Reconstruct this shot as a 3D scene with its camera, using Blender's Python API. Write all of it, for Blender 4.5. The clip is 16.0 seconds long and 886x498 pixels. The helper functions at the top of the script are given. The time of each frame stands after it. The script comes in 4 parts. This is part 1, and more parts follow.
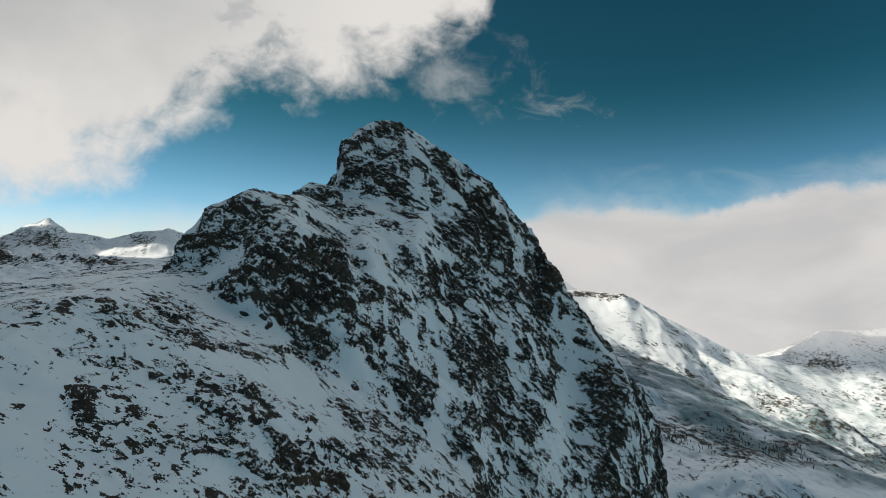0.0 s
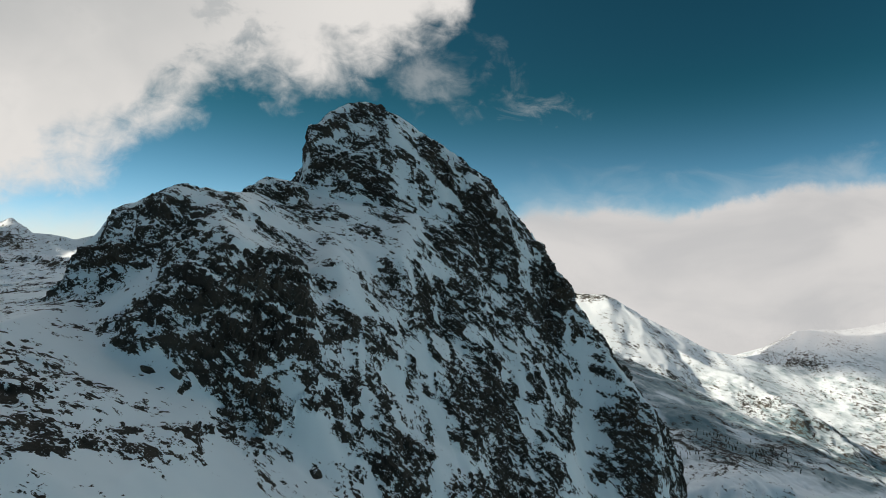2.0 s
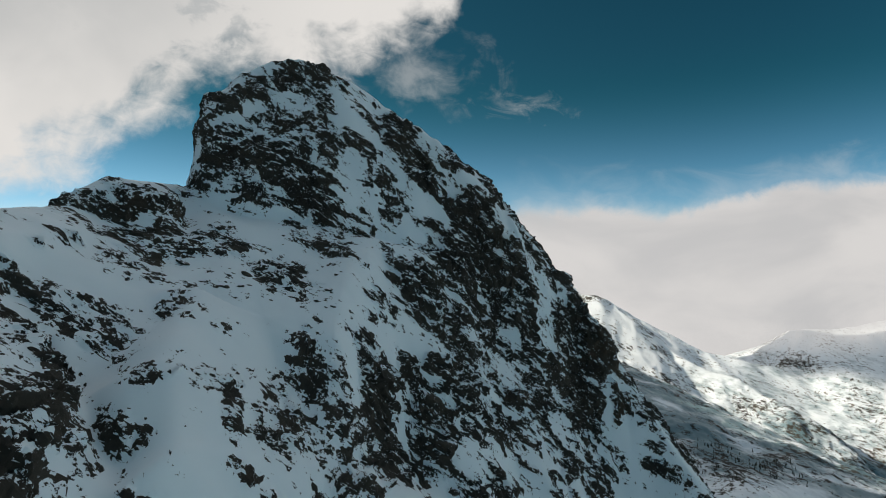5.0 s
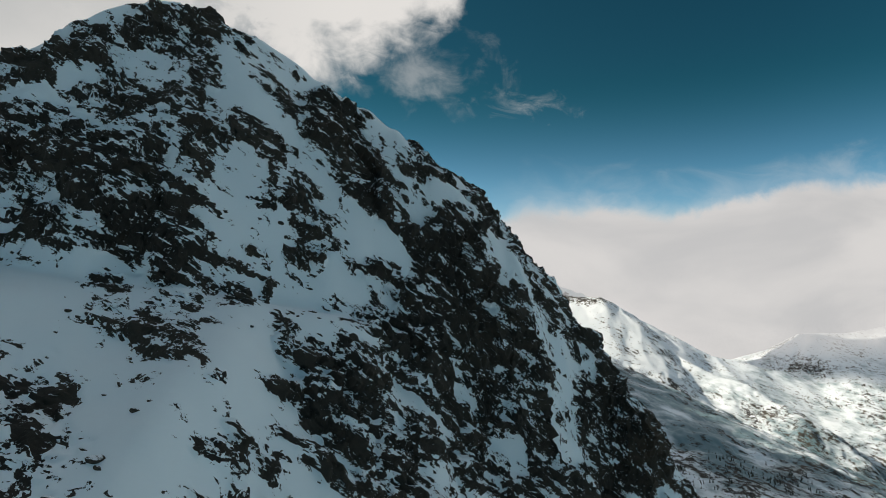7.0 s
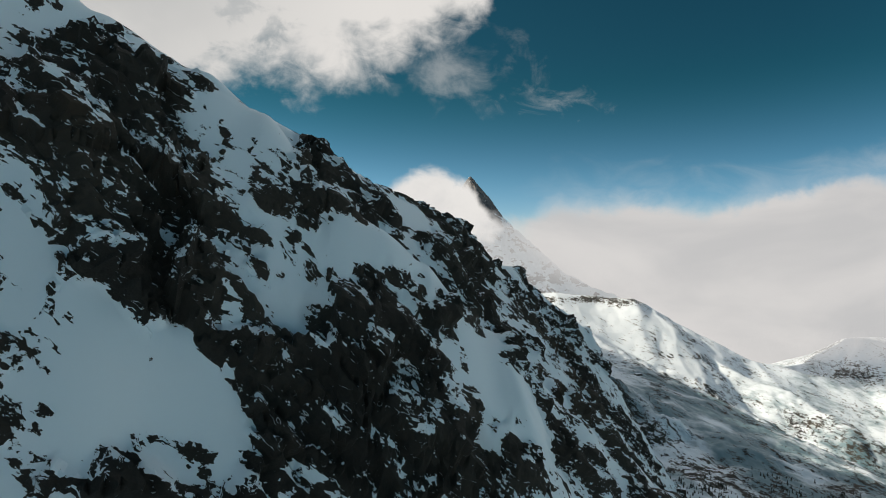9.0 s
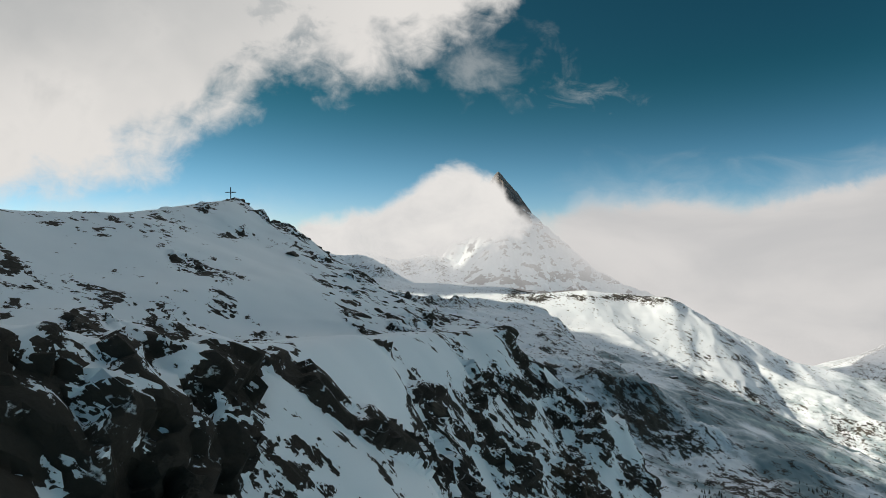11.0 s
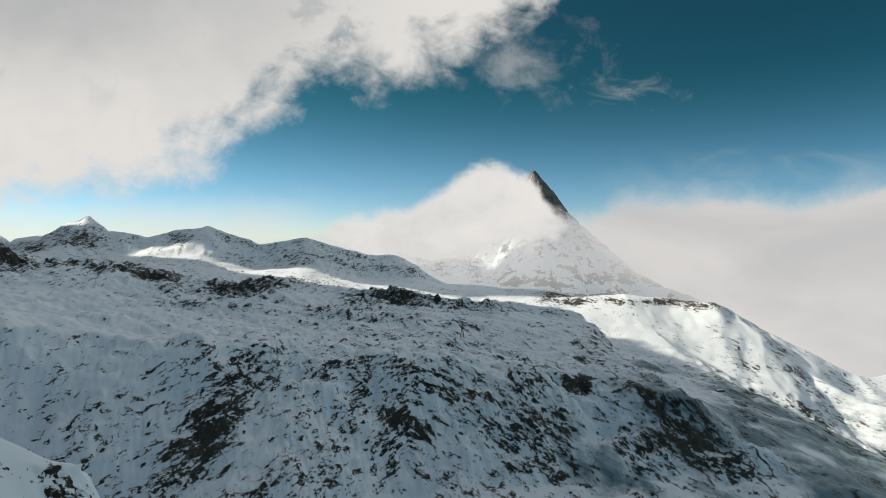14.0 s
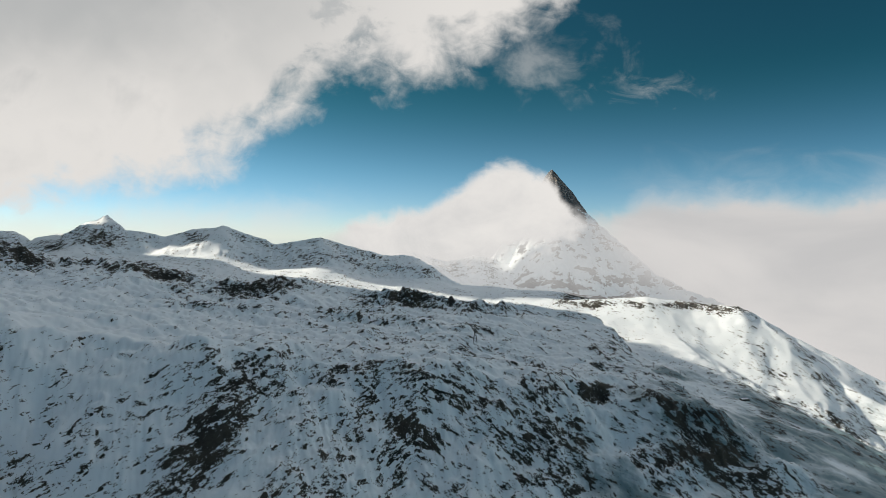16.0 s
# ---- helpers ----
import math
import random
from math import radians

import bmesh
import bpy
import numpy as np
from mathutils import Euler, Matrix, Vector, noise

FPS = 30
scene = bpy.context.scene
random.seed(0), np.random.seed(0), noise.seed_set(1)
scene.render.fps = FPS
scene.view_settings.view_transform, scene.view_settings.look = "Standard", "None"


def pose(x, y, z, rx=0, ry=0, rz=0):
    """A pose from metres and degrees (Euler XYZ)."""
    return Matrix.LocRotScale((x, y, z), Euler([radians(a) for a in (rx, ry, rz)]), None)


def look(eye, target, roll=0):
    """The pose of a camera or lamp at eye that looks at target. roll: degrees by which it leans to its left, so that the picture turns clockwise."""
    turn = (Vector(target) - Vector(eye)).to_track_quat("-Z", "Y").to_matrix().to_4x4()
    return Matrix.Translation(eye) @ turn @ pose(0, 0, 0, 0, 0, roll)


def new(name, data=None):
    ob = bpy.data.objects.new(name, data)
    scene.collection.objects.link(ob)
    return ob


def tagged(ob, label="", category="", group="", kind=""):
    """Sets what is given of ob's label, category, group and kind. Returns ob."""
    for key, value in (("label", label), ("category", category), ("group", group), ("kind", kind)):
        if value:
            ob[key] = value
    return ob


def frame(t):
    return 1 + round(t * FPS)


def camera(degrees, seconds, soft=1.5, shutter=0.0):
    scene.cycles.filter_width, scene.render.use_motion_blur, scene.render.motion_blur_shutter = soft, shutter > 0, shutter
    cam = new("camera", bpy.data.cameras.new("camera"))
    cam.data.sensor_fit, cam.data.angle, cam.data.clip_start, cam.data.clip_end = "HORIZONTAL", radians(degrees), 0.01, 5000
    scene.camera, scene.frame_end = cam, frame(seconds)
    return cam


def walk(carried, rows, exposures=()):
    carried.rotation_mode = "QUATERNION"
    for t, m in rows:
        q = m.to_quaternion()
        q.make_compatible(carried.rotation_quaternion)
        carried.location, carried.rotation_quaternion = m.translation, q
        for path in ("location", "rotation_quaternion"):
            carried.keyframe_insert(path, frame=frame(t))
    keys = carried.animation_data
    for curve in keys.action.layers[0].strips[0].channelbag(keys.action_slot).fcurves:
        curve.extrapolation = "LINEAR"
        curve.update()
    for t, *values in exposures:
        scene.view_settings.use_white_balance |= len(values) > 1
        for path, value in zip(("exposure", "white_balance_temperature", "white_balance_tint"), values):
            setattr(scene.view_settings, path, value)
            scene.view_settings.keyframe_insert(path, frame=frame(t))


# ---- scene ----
import itertools

PATH = [  # seconds, place, turn
    (0, pose(-0.40, -3.68, 1.29, 90.02, -0.18, -0.34)),
    (0.5, pose(-2.27, 12.61, 2.69, 89.98, -0.16, -0.67)),
    (1, pose(-3.85, 29.08, 4.10, 89.98, -0.07, -1.36)),
    (1.5, pose(-5.08, 45.72, 5.55, 89.96, -0.04, -2.03)),
    (2, pose(-5.89, 62.69, 7.16, 90.03, -0.14, -2.46)),
    (2.5, pose(-6.25, 79.97, 8.91, 90.03, -0.11, -2.73)),
    (3, pose(-6.01, 97.61, 10.94, 90.02, -0.08, -2.98)),
    (3.5, pose(-4.97, 115.55, 13.29, 89.96, -0.07, -3.26)),
    (4, pose(-2.89, 133.72, 16.02, 89.92, -0.01, -3.43)),
    (6.5, pose(13.69, 225.26, 31.59, 89.78, 0.06, -3.75)),
    (7, pose(17.59, 243.45, 34.77, 89.78, -0.08, -3.28)),
    (7.5, pose(21.75, 261.41, 38.00, 89.69, -0.14, -2.76)),
    (8, pose(26.04, 279.19, 41.40, 89.70, -0.18, -2.10)),
    (8.5, pose(30.17, 296.69, 44.87, 89.56, -0.07, -1.16)),
    (9, pose(34.45, 313.99, 48.38, 89.52, -0.07, -0.27)),
    (9.5, pose(38.78, 330.65, 51.49, 89.38, 0.06, 0.76)),
    (12, pose(60.60, 411.60, 62.60, 88.97, 0.03, 4.20)),
    (12.5, pose(64.47, 427.18, 65.29, 88.99, -0.03, 5.08)),
    (13, pose(68.20, 442.51, 67.93, 88.97, -0.15, 5.79)),
    (13.5, pose(71.78, 457.47, 70.29, 88.91, -0.19, 6.34)),
    (14, pose(75.37, 472.15, 72.24, 88.87, -0.18, 6.74)),
    (14.5, pose(78.94, 486.62, 73.93, 88.86, -0.25, 7.17)),
    (15, pose(82.49, 500.94, 75.46, 88.84, -0.32, 7.67)),
    (15.5, pose(86.04, 515.20, 76.92, 88.80, -0.38, 8.22)),
    (16, pose(89.58, 529.44, 78.35, 88.82, -0.41, 8.70)),
]
cam = camera(78.8, 16.0, soft=0.6)
walk(cam, PATH, [(0, 0.3), (16, 0.3)])

# ---- light ----
SUN = Vector((-0.87, 0.03, 0.54)).normalized()
sun_data = bpy.data.lights.new("sun", "SUN")
sun_data.energy, sun_data.angle, sun_data.color = 4.5, radians(0.6), (1.0, 0.865, 0.69)
sun = new("sun", sun_data)
sun.matrix_world = look(SUN * 100, (0, 0, 0))

VIEW = Vector((90, 529, 78))      # the point from which the sky's layout is reckoned
TURN = 8.7                        # degrees to the left


class Nodes:
    """Short hand for a node tree."""

    def __init__(self, tree):
        self.tree = tree
        tree.nodes.clear()

    def add(self, kind, inputs=(), **settings):
        node = self.tree.nodes.new(kind)
        for key, value in settings.items():
            setattr(node, key, value)
        for key, value in dict(inputs).items():
            self.put(node.inputs[key], value)
        return node

    def put(self, socket, value):
        if isinstance(value, bpy.types.NodeSocket):
            self.tree.links.new(value, socket)
        elif isinstance(value, bpy.types.Node):
            self.tree.links.new(value.outputs[0], socket)
        else:
            socket.default_value = value

    def math(self, op, a, b=0.0, c=0.0, clamp=False):
        node = self.add("ShaderNodeMath", {0: a, 1: b, 2: c}, operation=op, use_clamp=clamp)
        return node.outputs[0]

    def vec(self, op, a, b=(0, 0, 0)):
        node = self.add("ShaderNodeVectorMath", {0: a, 1: b}, operation=op)
        return node.outputs[0]

    def step(self, value, low, high, to_low=0.0, to_high=1.0):
        node = self.add("ShaderNodeMapRange", {"Value": value, "From Min": low, "From Max": high, "To Min": to_low, "To Max": to_high},
                        interpolation_type="SMOOTHSTEP")
        return node.outputs[0]

    def noise(self, vector, scale, detail=5.0, rough=0.55, distort=0.0):
        return self.add("ShaderNodeTexNoise", {"Vector": vector, "Scale": scale, "Detail": detail, "Roughness": rough, "Distortion": distort}).outputs[0]

    def mix(self, factor, a, b):
        node = self.add("ShaderNodeMix", data_type="RGBA")
        self.put(node.inputs[0], factor)
        self.put(node.inputs[6], a)
        self.put(node.inputs[7], b)
        return node.outputs[2]

    def ramp(self, value, stops, smooth=True):
        node = self.add("ShaderNodeValToRGB", {0: value})
        node.color_ramp.interpolation = "EASE" if smooth else "LINEAR"
        while len(node.color_ramp.elements) < len(stops):
            node.color_ramp.elements.new(0.5)
        for element, (at, level) in zip(node.color_ramp.elements, stops):
            element.position = at
            element.color = (level, level, level, 1) if isinstance(level, float) else (*level, 1)
        return node.outputs[0]


def layout(n, way):
    """Across (0 to 16) and down (0 to 9) in the sky's layout, for a direction."""
    turned = n.add("ShaderNodeVectorRotate", {"Vector": way, "Axis": (0, 0, 1), "Angle": radians(-TURN)}, rotation_type="AXIS_ANGLE")
    xyz = n.add("ShaderNodeSeparateXYZ", {0: turned})
    ahead = n.math("MAXIMUM", xyz.outputs[1], 0.02)
    across = n.math("MULTIPLY_ADD", n.math("DIVIDE", xyz.outputs[0], ahead), 9.54, 7.84)
    down = n.math("MULTIPLY_ADD", n.math("DIVIDE", xyz.outputs[2], ahead), -9.54, 4.21)
    return across, down, xyz.outputs[1]


def edge_line(n, across, stops):
    """A line down = f(across), from stops (across, down)."""
    place = n.math("MULTIPLY_ADD", across, 1 / 40, 0.25)
    level = n.ramp(place, [((a + 10) / 40, (d + 3) / 15) for a, d in stops], False)
    return n.math("MULTIPLY_ADD", level, 15.0, -3.0)


BANK_TOP = [(-10, 9.5), (4.6, 6.0), (5.6, 4.25), (6.4, 3.74), (7.5, 3.66), (8.0, 3.42), (8.7, 2.94), (9.75, 2.99), (10.2, 3.8),
            (10.8, 3.95), (11.5, 3.52), (13.4, 3.5), (14.5, 3.6), (15.7, 3.4), (17.9, 2.95), (20, 2.8), (30, 2.9)]
FAR_BANK = [(a, d + 0.45 if a < 10.5 else d) for a, d in BANK_TOP]
LEFT_EDGE = [(-10, 3.6), (0, 3.85), (2.0, 3.8), (3.0, 3.55), (4.0, 3.05), (4.6, 2.6), (5.1, 2.1), (6.0, 1.55), (6.6, 1.75), (7.4, 1.65),
             (8.4, 1.2), (9.3, 0.95), (9.9, 0.6), (10.3, -0.2), (11.0, -3.0)]

world = bpy.data.worlds.new("sky")
scene.world = world
world.use_nodes = True
n = Nodes(world.node_tree)
way = n.add("ShaderNodeTexCoord").outputs["Generated"]
across, down, facing = layout(n, way)
sky = n.add("ShaderNodeTexSky", sky_type="NISHITA", sun_disc=False, sun_elevation=math.asin(SUN.z), sun_rotation=math.atan2(SUN.x, SUN.y),
            altitude=2900.0, air_density=1.0, dust_density=0.2, ozone_density=3.0)
blue = n.add("ShaderNodeMix", data_type="RGBA", blend_type="MULTIPLY")
n.put(blue.inputs[0], 1.0), n.put(blue.inputs[6], sky), n.put(blue.inputs[7], n.mix(n.step(n.add("ShaderNodeSeparateXYZ", {0: way}).outputs[2], 0.0, 0.29), (0.082, 0.097, 0.101, 1), (0.0140, 0.0455, 0.0375, 1)))
# greener half way up, deeper blue away from the sun
high = n.add("ShaderNodeSeparateXYZ", {0: way}).outputs[2]
blue = n.mix(n.math("MULTIPLY", n.step(high, 0.03, 0.13), n.step(high, 0.34, 0.2)), blue.outputs[2], n.vec("MULTIPLY", blue.outputs[2], (0.96, 1.07, 1.02)))
blue = n.mix(n.step(across, 5.0, 17.0, 0.0, 1.0), n.vec("MULTIPLY", blue, (1.16, 1.12, 1.10)), n.vec("MULTIPLY", blue, (0.72, 0.78, 0.80)))
flat = n.add("ShaderNodeCombineXYZ", {0: across, 1: down}).outputs[0]
puff = n.math("SUBTRACT", n.noise(flat, 0.42, 3.0, 0.5, 0.2), 0.5)
billow = n.math("SUBTRACT", n.noise(n.vec("ADD", flat, (3.1, 8.4, 0)), 1.1, 8.0, 0.56, 0.35), 0.5)
wisp = n.math("SUBTRACT", n.noise(n.vec("MULTIPLY", flat, (0.8, 1.2, 1)), 2.6, 7.0, 0.62, 0.6), 0.5)
shape = n.math("MULTIPLY_ADD", wisp, 0.9, n.math("MULTIPLY", billow, 2.1))
gap = n.vec("MULTIPLY", n.vec("SUBTRACT", flat, (6.0, 0.55, 0)), (1.1, 0.75, 0))
gap = n.step(n.math("ADD", n.add("ShaderNodeVectorMath", {0: gap}, operation="LENGTH").outputs[1], n.math("MULTIPLY", shape, 2.6)), 0.35, -0.3)
inside = n.math("SUBTRACT", n.math("SUBTRACT", edge_line(n, across, LEFT_EDGE), down), n.step(across, 5.0, 6.8, 0.0, 0.3))
body = n.math("ADD", n.math("MULTIPLY_ADD", puff, 1.6, inside), shape)
left = n.math("MULTIPLY", n.step(body, -0.35, 0.85), n.math("MULTIPLY_ADD", gap, -0.22, 1.0))
bank = n.step(n.math("ADD", n.math("SUBTRACT", down, edge_line(n, across, FAR_BANK)), n.math("MULTIPLY", shape, 0.35)), -0.45, 0.55)
scrap = n.vec("MULTIPLY", n.vec("SUBTRACT", flat, (11.4, 1.6, 0)), (0.75, 2.3, 0))
scrap = n.math("SUBTRACT", 1.0, n.add("ShaderNodeVectorMath", {0: scrap}, operation="LENGTH").outputs[1])
scrap = n.math("MULTIPLY", n.step(n.math("ADD", scrap, n.math("MULTIPLY", n.math("SUBTRACT", n.noise(n.vec("ADD", n.vec("MULTIPLY", flat, (0.7, 1.5, 1)), (7.3, 2.2, 0)), 1.5, 9.0, 0.62, 0.8), 0.5), 4.2)), 0.3, 1.9), 0.34)
trail = n.vec("MULTIPLY", n.vec("SUBTRACT", flat, (9.7, 1.05, 0)), (0.75, 1.25, 0))
trail = n.math("SUBTRACT", 1.0, n.add("ShaderNodeVectorMath", {0: trail}, operation="LENGTH").outputs[1])
trail = n.math("MULTIPLY", n.step(n.math("ADD", trail, n.math("MULTIPLY", shape, 1.7)), 0.0, 1.6), 0.34)
over = n.math("SUBTRACT", n.noise(n.vec("ADD", n.vec("MULTIPLY", flat, (0.5, 1.3, 1)), (1.3, 5.2, 0)), 0.9, 8.0, 0.58, 0.6), 0.5)
over = n.math("ADD", n.math("SUBTRACT", down, edge_line(n, across, FAR_BANK)), n.math("MULTIPLY", over, 3.4))
over = n.math("MULTIPLY", n.step(over, -0.9, 0.9), n.step(across, 10.0, 13.0, 0.0, 0.34))
scrap = n.math("MAXIMUM", scrap, n.math("MAXIMUM", trail, over))
behind = n.step(n.noise(way, 2.2, 7.0, 0.6), 0.50, 0.72)
ahead_of = n.step(facing, 0.02, 0.2)
low = n.math("MULTIPLY", n.step(n.math("ADD", down, n.math("MULTIPLY", shape, 0.45)), 3.3, 4.2), n.math("MULTIPLY", n.step(across, 7.5, 4.5), 0.55))
cover = n.math("MAXIMUM", n.math("MAXIMUM", left, bank), n.math("MAXIMUM", scrap, low))
cover = n.math("ADD", n.math("MULTIPLY", cover, ahead_of), n.math("MULTIPLY", behind, n.math("SUBTRACT", 1.0, ahead_of)), clamp=True)
depth = n.math("ADD", n.math("MULTIPLY", body, 0.55), n.math("MULTIPLY_ADD", puff, 1.6, n.math("MULTIPLY", billow, 1.8)))
grey = n.math("MULTIPLY", n.step(depth, 0.5, 2.8), n.step(across, 10.0, 6.0))
shade = n.math("MULTIPLY", n.step(n.math("MULTIPLY_ADD", puff, 2.6, n.math("MULTIPLY_ADD", billow, 0.9, down)), 2.5, -0.4), n.step(across, 8.5, 3.0))
grey = n.math("MAXIMUM", n.math("MULTIPLY", grey, 0.7), n.math("MULTIPLY", shade, 0.95))
cloud = n.mix(grey, (0.745, 0.72, 0.69, 1), (0.44, 0.45, 0.45, 1))
cloud = n.mix(n.math("MULTIPLY", bank, n.step(across, 8.0, 11.0)), cloud, n.mix(n.step(n.noise(n.vec("MULTIPLY", flat, (0.35, 1.0, 1)), 0.55, 6.0, 0.5, 0.4), 0.34, 0.66), (0.64, 0.62, 0.605, 1), (0.52, 0.515, 0.515, 1)))
cloud = n.mix(ahead_of, (0.40, 0.51, 0.55, 1), cloud)
out = n.add("ShaderNodeOutputWorld", {0: n.add("ShaderNodeBackground", {"Color": n.mix(cover, blue, cloud), "Strength": 0.83})})


# ---- materials ----
def material(name):
    mat = bpy.data.materials.new(name)
    mat.use_nodes = True
    return mat, Nodes(mat.node_tree)


def snow_and_rock(name, grain, dark, light, snow=(0.765, 0.855, 0.91), bump=1.0, edge=0.3, dip=30, specks=5.0, streaks=5.0, bend=0.0, fold=False, blocks=0.0, shade_tint=None):
    """Snow over rock; the mesh carries the depth of the snow in metres. grain: the size of the finest relief in metres."""
    mat, n = material(name)
    place = n.add("ShaderNodeTexCoord").outputs["Object"]
    depth = n.add("ShaderNodeAttribute", attribute_name="snow").outputs["Fac"]
    fine = n.noise(place, 0.17 / grain, 10.0, 0.67)
    bent = n.vec("ADD", place, n.vec("MULTIPLY", n.vec("SUBTRACT", n.add("ShaderNodeTexNoise", {"Vector": place, "Scale": 0.012 / grain, "Detail": 3.0}).outputs[1], (0.5, 0.5, 0.5)), (bend, bend, bend)))
    if fold:
        parts = n.add("ShaderNodeSeparateXYZ", {0: bent})
        bent = n.add("ShaderNodeCombineXYZ", {0: n.math("MULTIPLY", n.math("ABSOLUTE", n.math("ADD", parts.outputs[0], 180.0)), -1.0), 1: parts.outputs[1], 2: parts.outputs[2]}).outputs[0]
    beds = n.add("ShaderNodeVectorRotate", {"Vector": bent, "Axis": (0, 1, 0), "Angle": radians(dip)}, rotation_type="AXIS_ANGLE")
    streak = n.noise(n.vec("MULTIPLY", beds.outputs[0], (0.32, 0.6, 1.35)), 0.13 / grain, 9.0, 0.7, 0.25)
    ragged = n.math("MULTIPLY_ADD", n.math("SUBTRACT", fine, 0.5), specks * edge, n.math("MULTIPLY", n.math("SUBTRACT", streak, 0.5), streaks * edge))
    crumbs = n.noise(n.vec("MULTIPLY", beds.outputs[0], (0.7, 0.9, 1.2)), 0.8 / grain, 4.0, 0.6)
    ragged = n.math("MULTIPLY_ADD", n.math("SUBTRACT", crumbs, 0.5), 0.3 * specks * edge, ragged)
    for size, weight in ((0.20, 1.0), (0.50, 0.8), (1.25, 0.5)):
        cell = n.add("ShaderNodeTexVoronoi", {"Vector": n.vec("MULTIPLY", beds.outputs[0], (0.55, 0.8, 1.25)), "Scale": size / grain, "Randomness": 1.0}, distance="CHEBYCHEV")
        ragged = n.math("MULTIPLY_ADD", n.math("SUBTRACT", n.add("ShaderNodeSeparateColor", {0: cell.outputs["Color"]}).outputs[0], 0.5), blocks * weight * edge, ragged)
    is_snow = n.step(n.math("ADD", depth, ragged), -0.04 * edge, 0.05 * edge)
    vein = n.math("ABSOLUTE", n.math("SUBTRACT", n.noise(n.vec("MULTIPLY", beds.outputs[0], (0.5, 0.8, 1.3)), 0.22 / grain, 2.0, 0.5, 0.1), 0.5))
    vein = n.math("MULTIPLY", n.step(vein, 0.016, 0.006), n.step(n.noise(place, 0.3 / grain, 6.0, 0.7), 0.54, 0.60))
    is_snow = n.math("MAXIMUM", is_snow, n.math("MULTIPLY", vein, 0.85))
    tone = n.noise(place, 0.03 / grain, 9.0, 0.62)
    rock = n.mix(n.step(tone, 0.3, 0.75), (*dark, 1), (*light, 1))
    rock = n.mix(n.step(n.noise(place, 0.012 / grain, 4.0), 0.55, 0.72, 0.0, 0.5), rock, (light[0] * 1.25, light[1] * 0.95, light[2] * 0.7, 1))
    drift = n.noise(place, 0.008 / grain, 5.0)
    white = n.mix(n.step(drift, 0.3, 0.7), (*snow, 1), (snow[0] * 0.95, snow[1] * 0.96, snow[2] * 0.97, 1))
    # dark teal mixed into the snow's colour, standing in for valley shade
    if shade_tint:
        shade_spread = n.step(n.math("ADD", n.noise(n.vec("MULTIPLY", beds.outputs[0], (0.5, 0.7, 1.3)), 0.06 / grain, 8.0, 0.62), n.math("MULTIPLY", n.add("ShaderNodeAttribute", attribute_name="shade_or_veil").outputs["Fac"], 0.62)), 0.62, 1.1)
        white = n.mix(n.math("MULTIPLY", shade_spread, 0.9), white, (*shade_tint, 1))
    rough_rock = n.noise(place, 0.35 / grain, 10.0, 0.7)
    ripple = n.noise(n.vec("MULTIPLY", place, (1, 1, 2.5)), 0.05 / grain, 6.0, 0.5)
    height = n.math("ADD", n.math("MULTIPLY", n.math("SUBTRACT", 1.0, is_snow), n.math("MULTIPLY", rough_rock, 3.2 * grain)), n.math("MULTIPLY", ripple, 0.3 * grain))
    relief = n.add("ShaderNodeBump", {"Strength": 0.8 * bump, "Distance": 1.0, "Height": height})
    shader = n.add("ShaderNodeBsdfPrincipled", {"Base Color": n.mix(is_snow, rock, white), "Roughness": n.step(is_snow, 0, 1, 0.78, 0.55),
                                                "Specular IOR Level": 0.25, "Normal": relief})
    n.add("ShaderNodeOutputMaterial", {0: shader})
    return mat


MAT_PEAK = snow_and_rock("snow_on_dark_rock", 0.45, (0.027, 0.0255, 0.0225), (0.062, 0.056, 0.046), edge=1.15, dip=-32, specks=4.6, streaks=5.0, bend=12.0, blocks=2.1)
MAT_GROUND = snow_and_rock("snow_on_far_slopes", 3.0, (0.030, 0.031, 0.030), (0.088, 0.082, 0.068), snow=(0.79, 0.865, 0.93), edge=3.0, dip=30, specks=2.1, streaks=6.2, bend=45.0, fold=True, blocks=1.6, shade_tint=(0.085, 0.185, 0.225))
# the far mountain's rock is paled to blue-grey: haze put into its colour
MAT_FAR = snow_and_rock("snow_on_haze_paled_rock", 7.0, (0.10, 0.107, 0.118), (0.21, 0.21, 0.205), edge=2.5, dip=8, specks=1.6, streaks=5.5)


# ---- forms ----
def chance(ix, iy, seed):
    h = (ix.astype(np.int64) * 374761393 + iy.astype(np.int64) * 668265263 + seed * 974711) & 0xFFFFFFFF
    h = ((h ^ (h >> 13)) * 1274126177) & 0xFFFFFFFF
    h = ((h ^ (h >> 16)) * 2246822519) & 0xFFFFFFFF
    return ((h ^ (h >> 15)) & 0xFFFFFF).astype(np.float32) / 16777216.0


def lattice(x, y, seed):
    """Smooth noise, about -1 to 1, with features one unit across."""
    ix, iy = np.floor(x), np.floor(y)
    fx, fy = (x - ix).astype(np.float32), (y - iy).astype(np.float32)
    u, v = fx * fx * fx * (fx * (fx * 6 - 15) + 10), fy * fy * fy * (fy * (fy * 6 - 15) + 10)
    total = 0
    for dx, wx in ((0, 1 - u), (1, u)):
        for dy, wy in ((0, 1 - v), (1, v)):
            a = chance(ix + dx, iy + dy, seed) * 6.2832
            total = total + wx * wy * (np.cos(a) * (fx - dx) + np.sin(a) * (fy - dy))
    return total * 1.5


def fbm(x, y, size, octaves, seed, gain=0.5):
    total, amp, scale = 0, 1.0, 1.0 / size
    for k in range(octaves):
        total = total + amp * lattice(x * scale + 17.3 * k, y * scale - 9.1 * k, seed + k)
        amp, scale = amp * gain, scale * 2.03
    return total


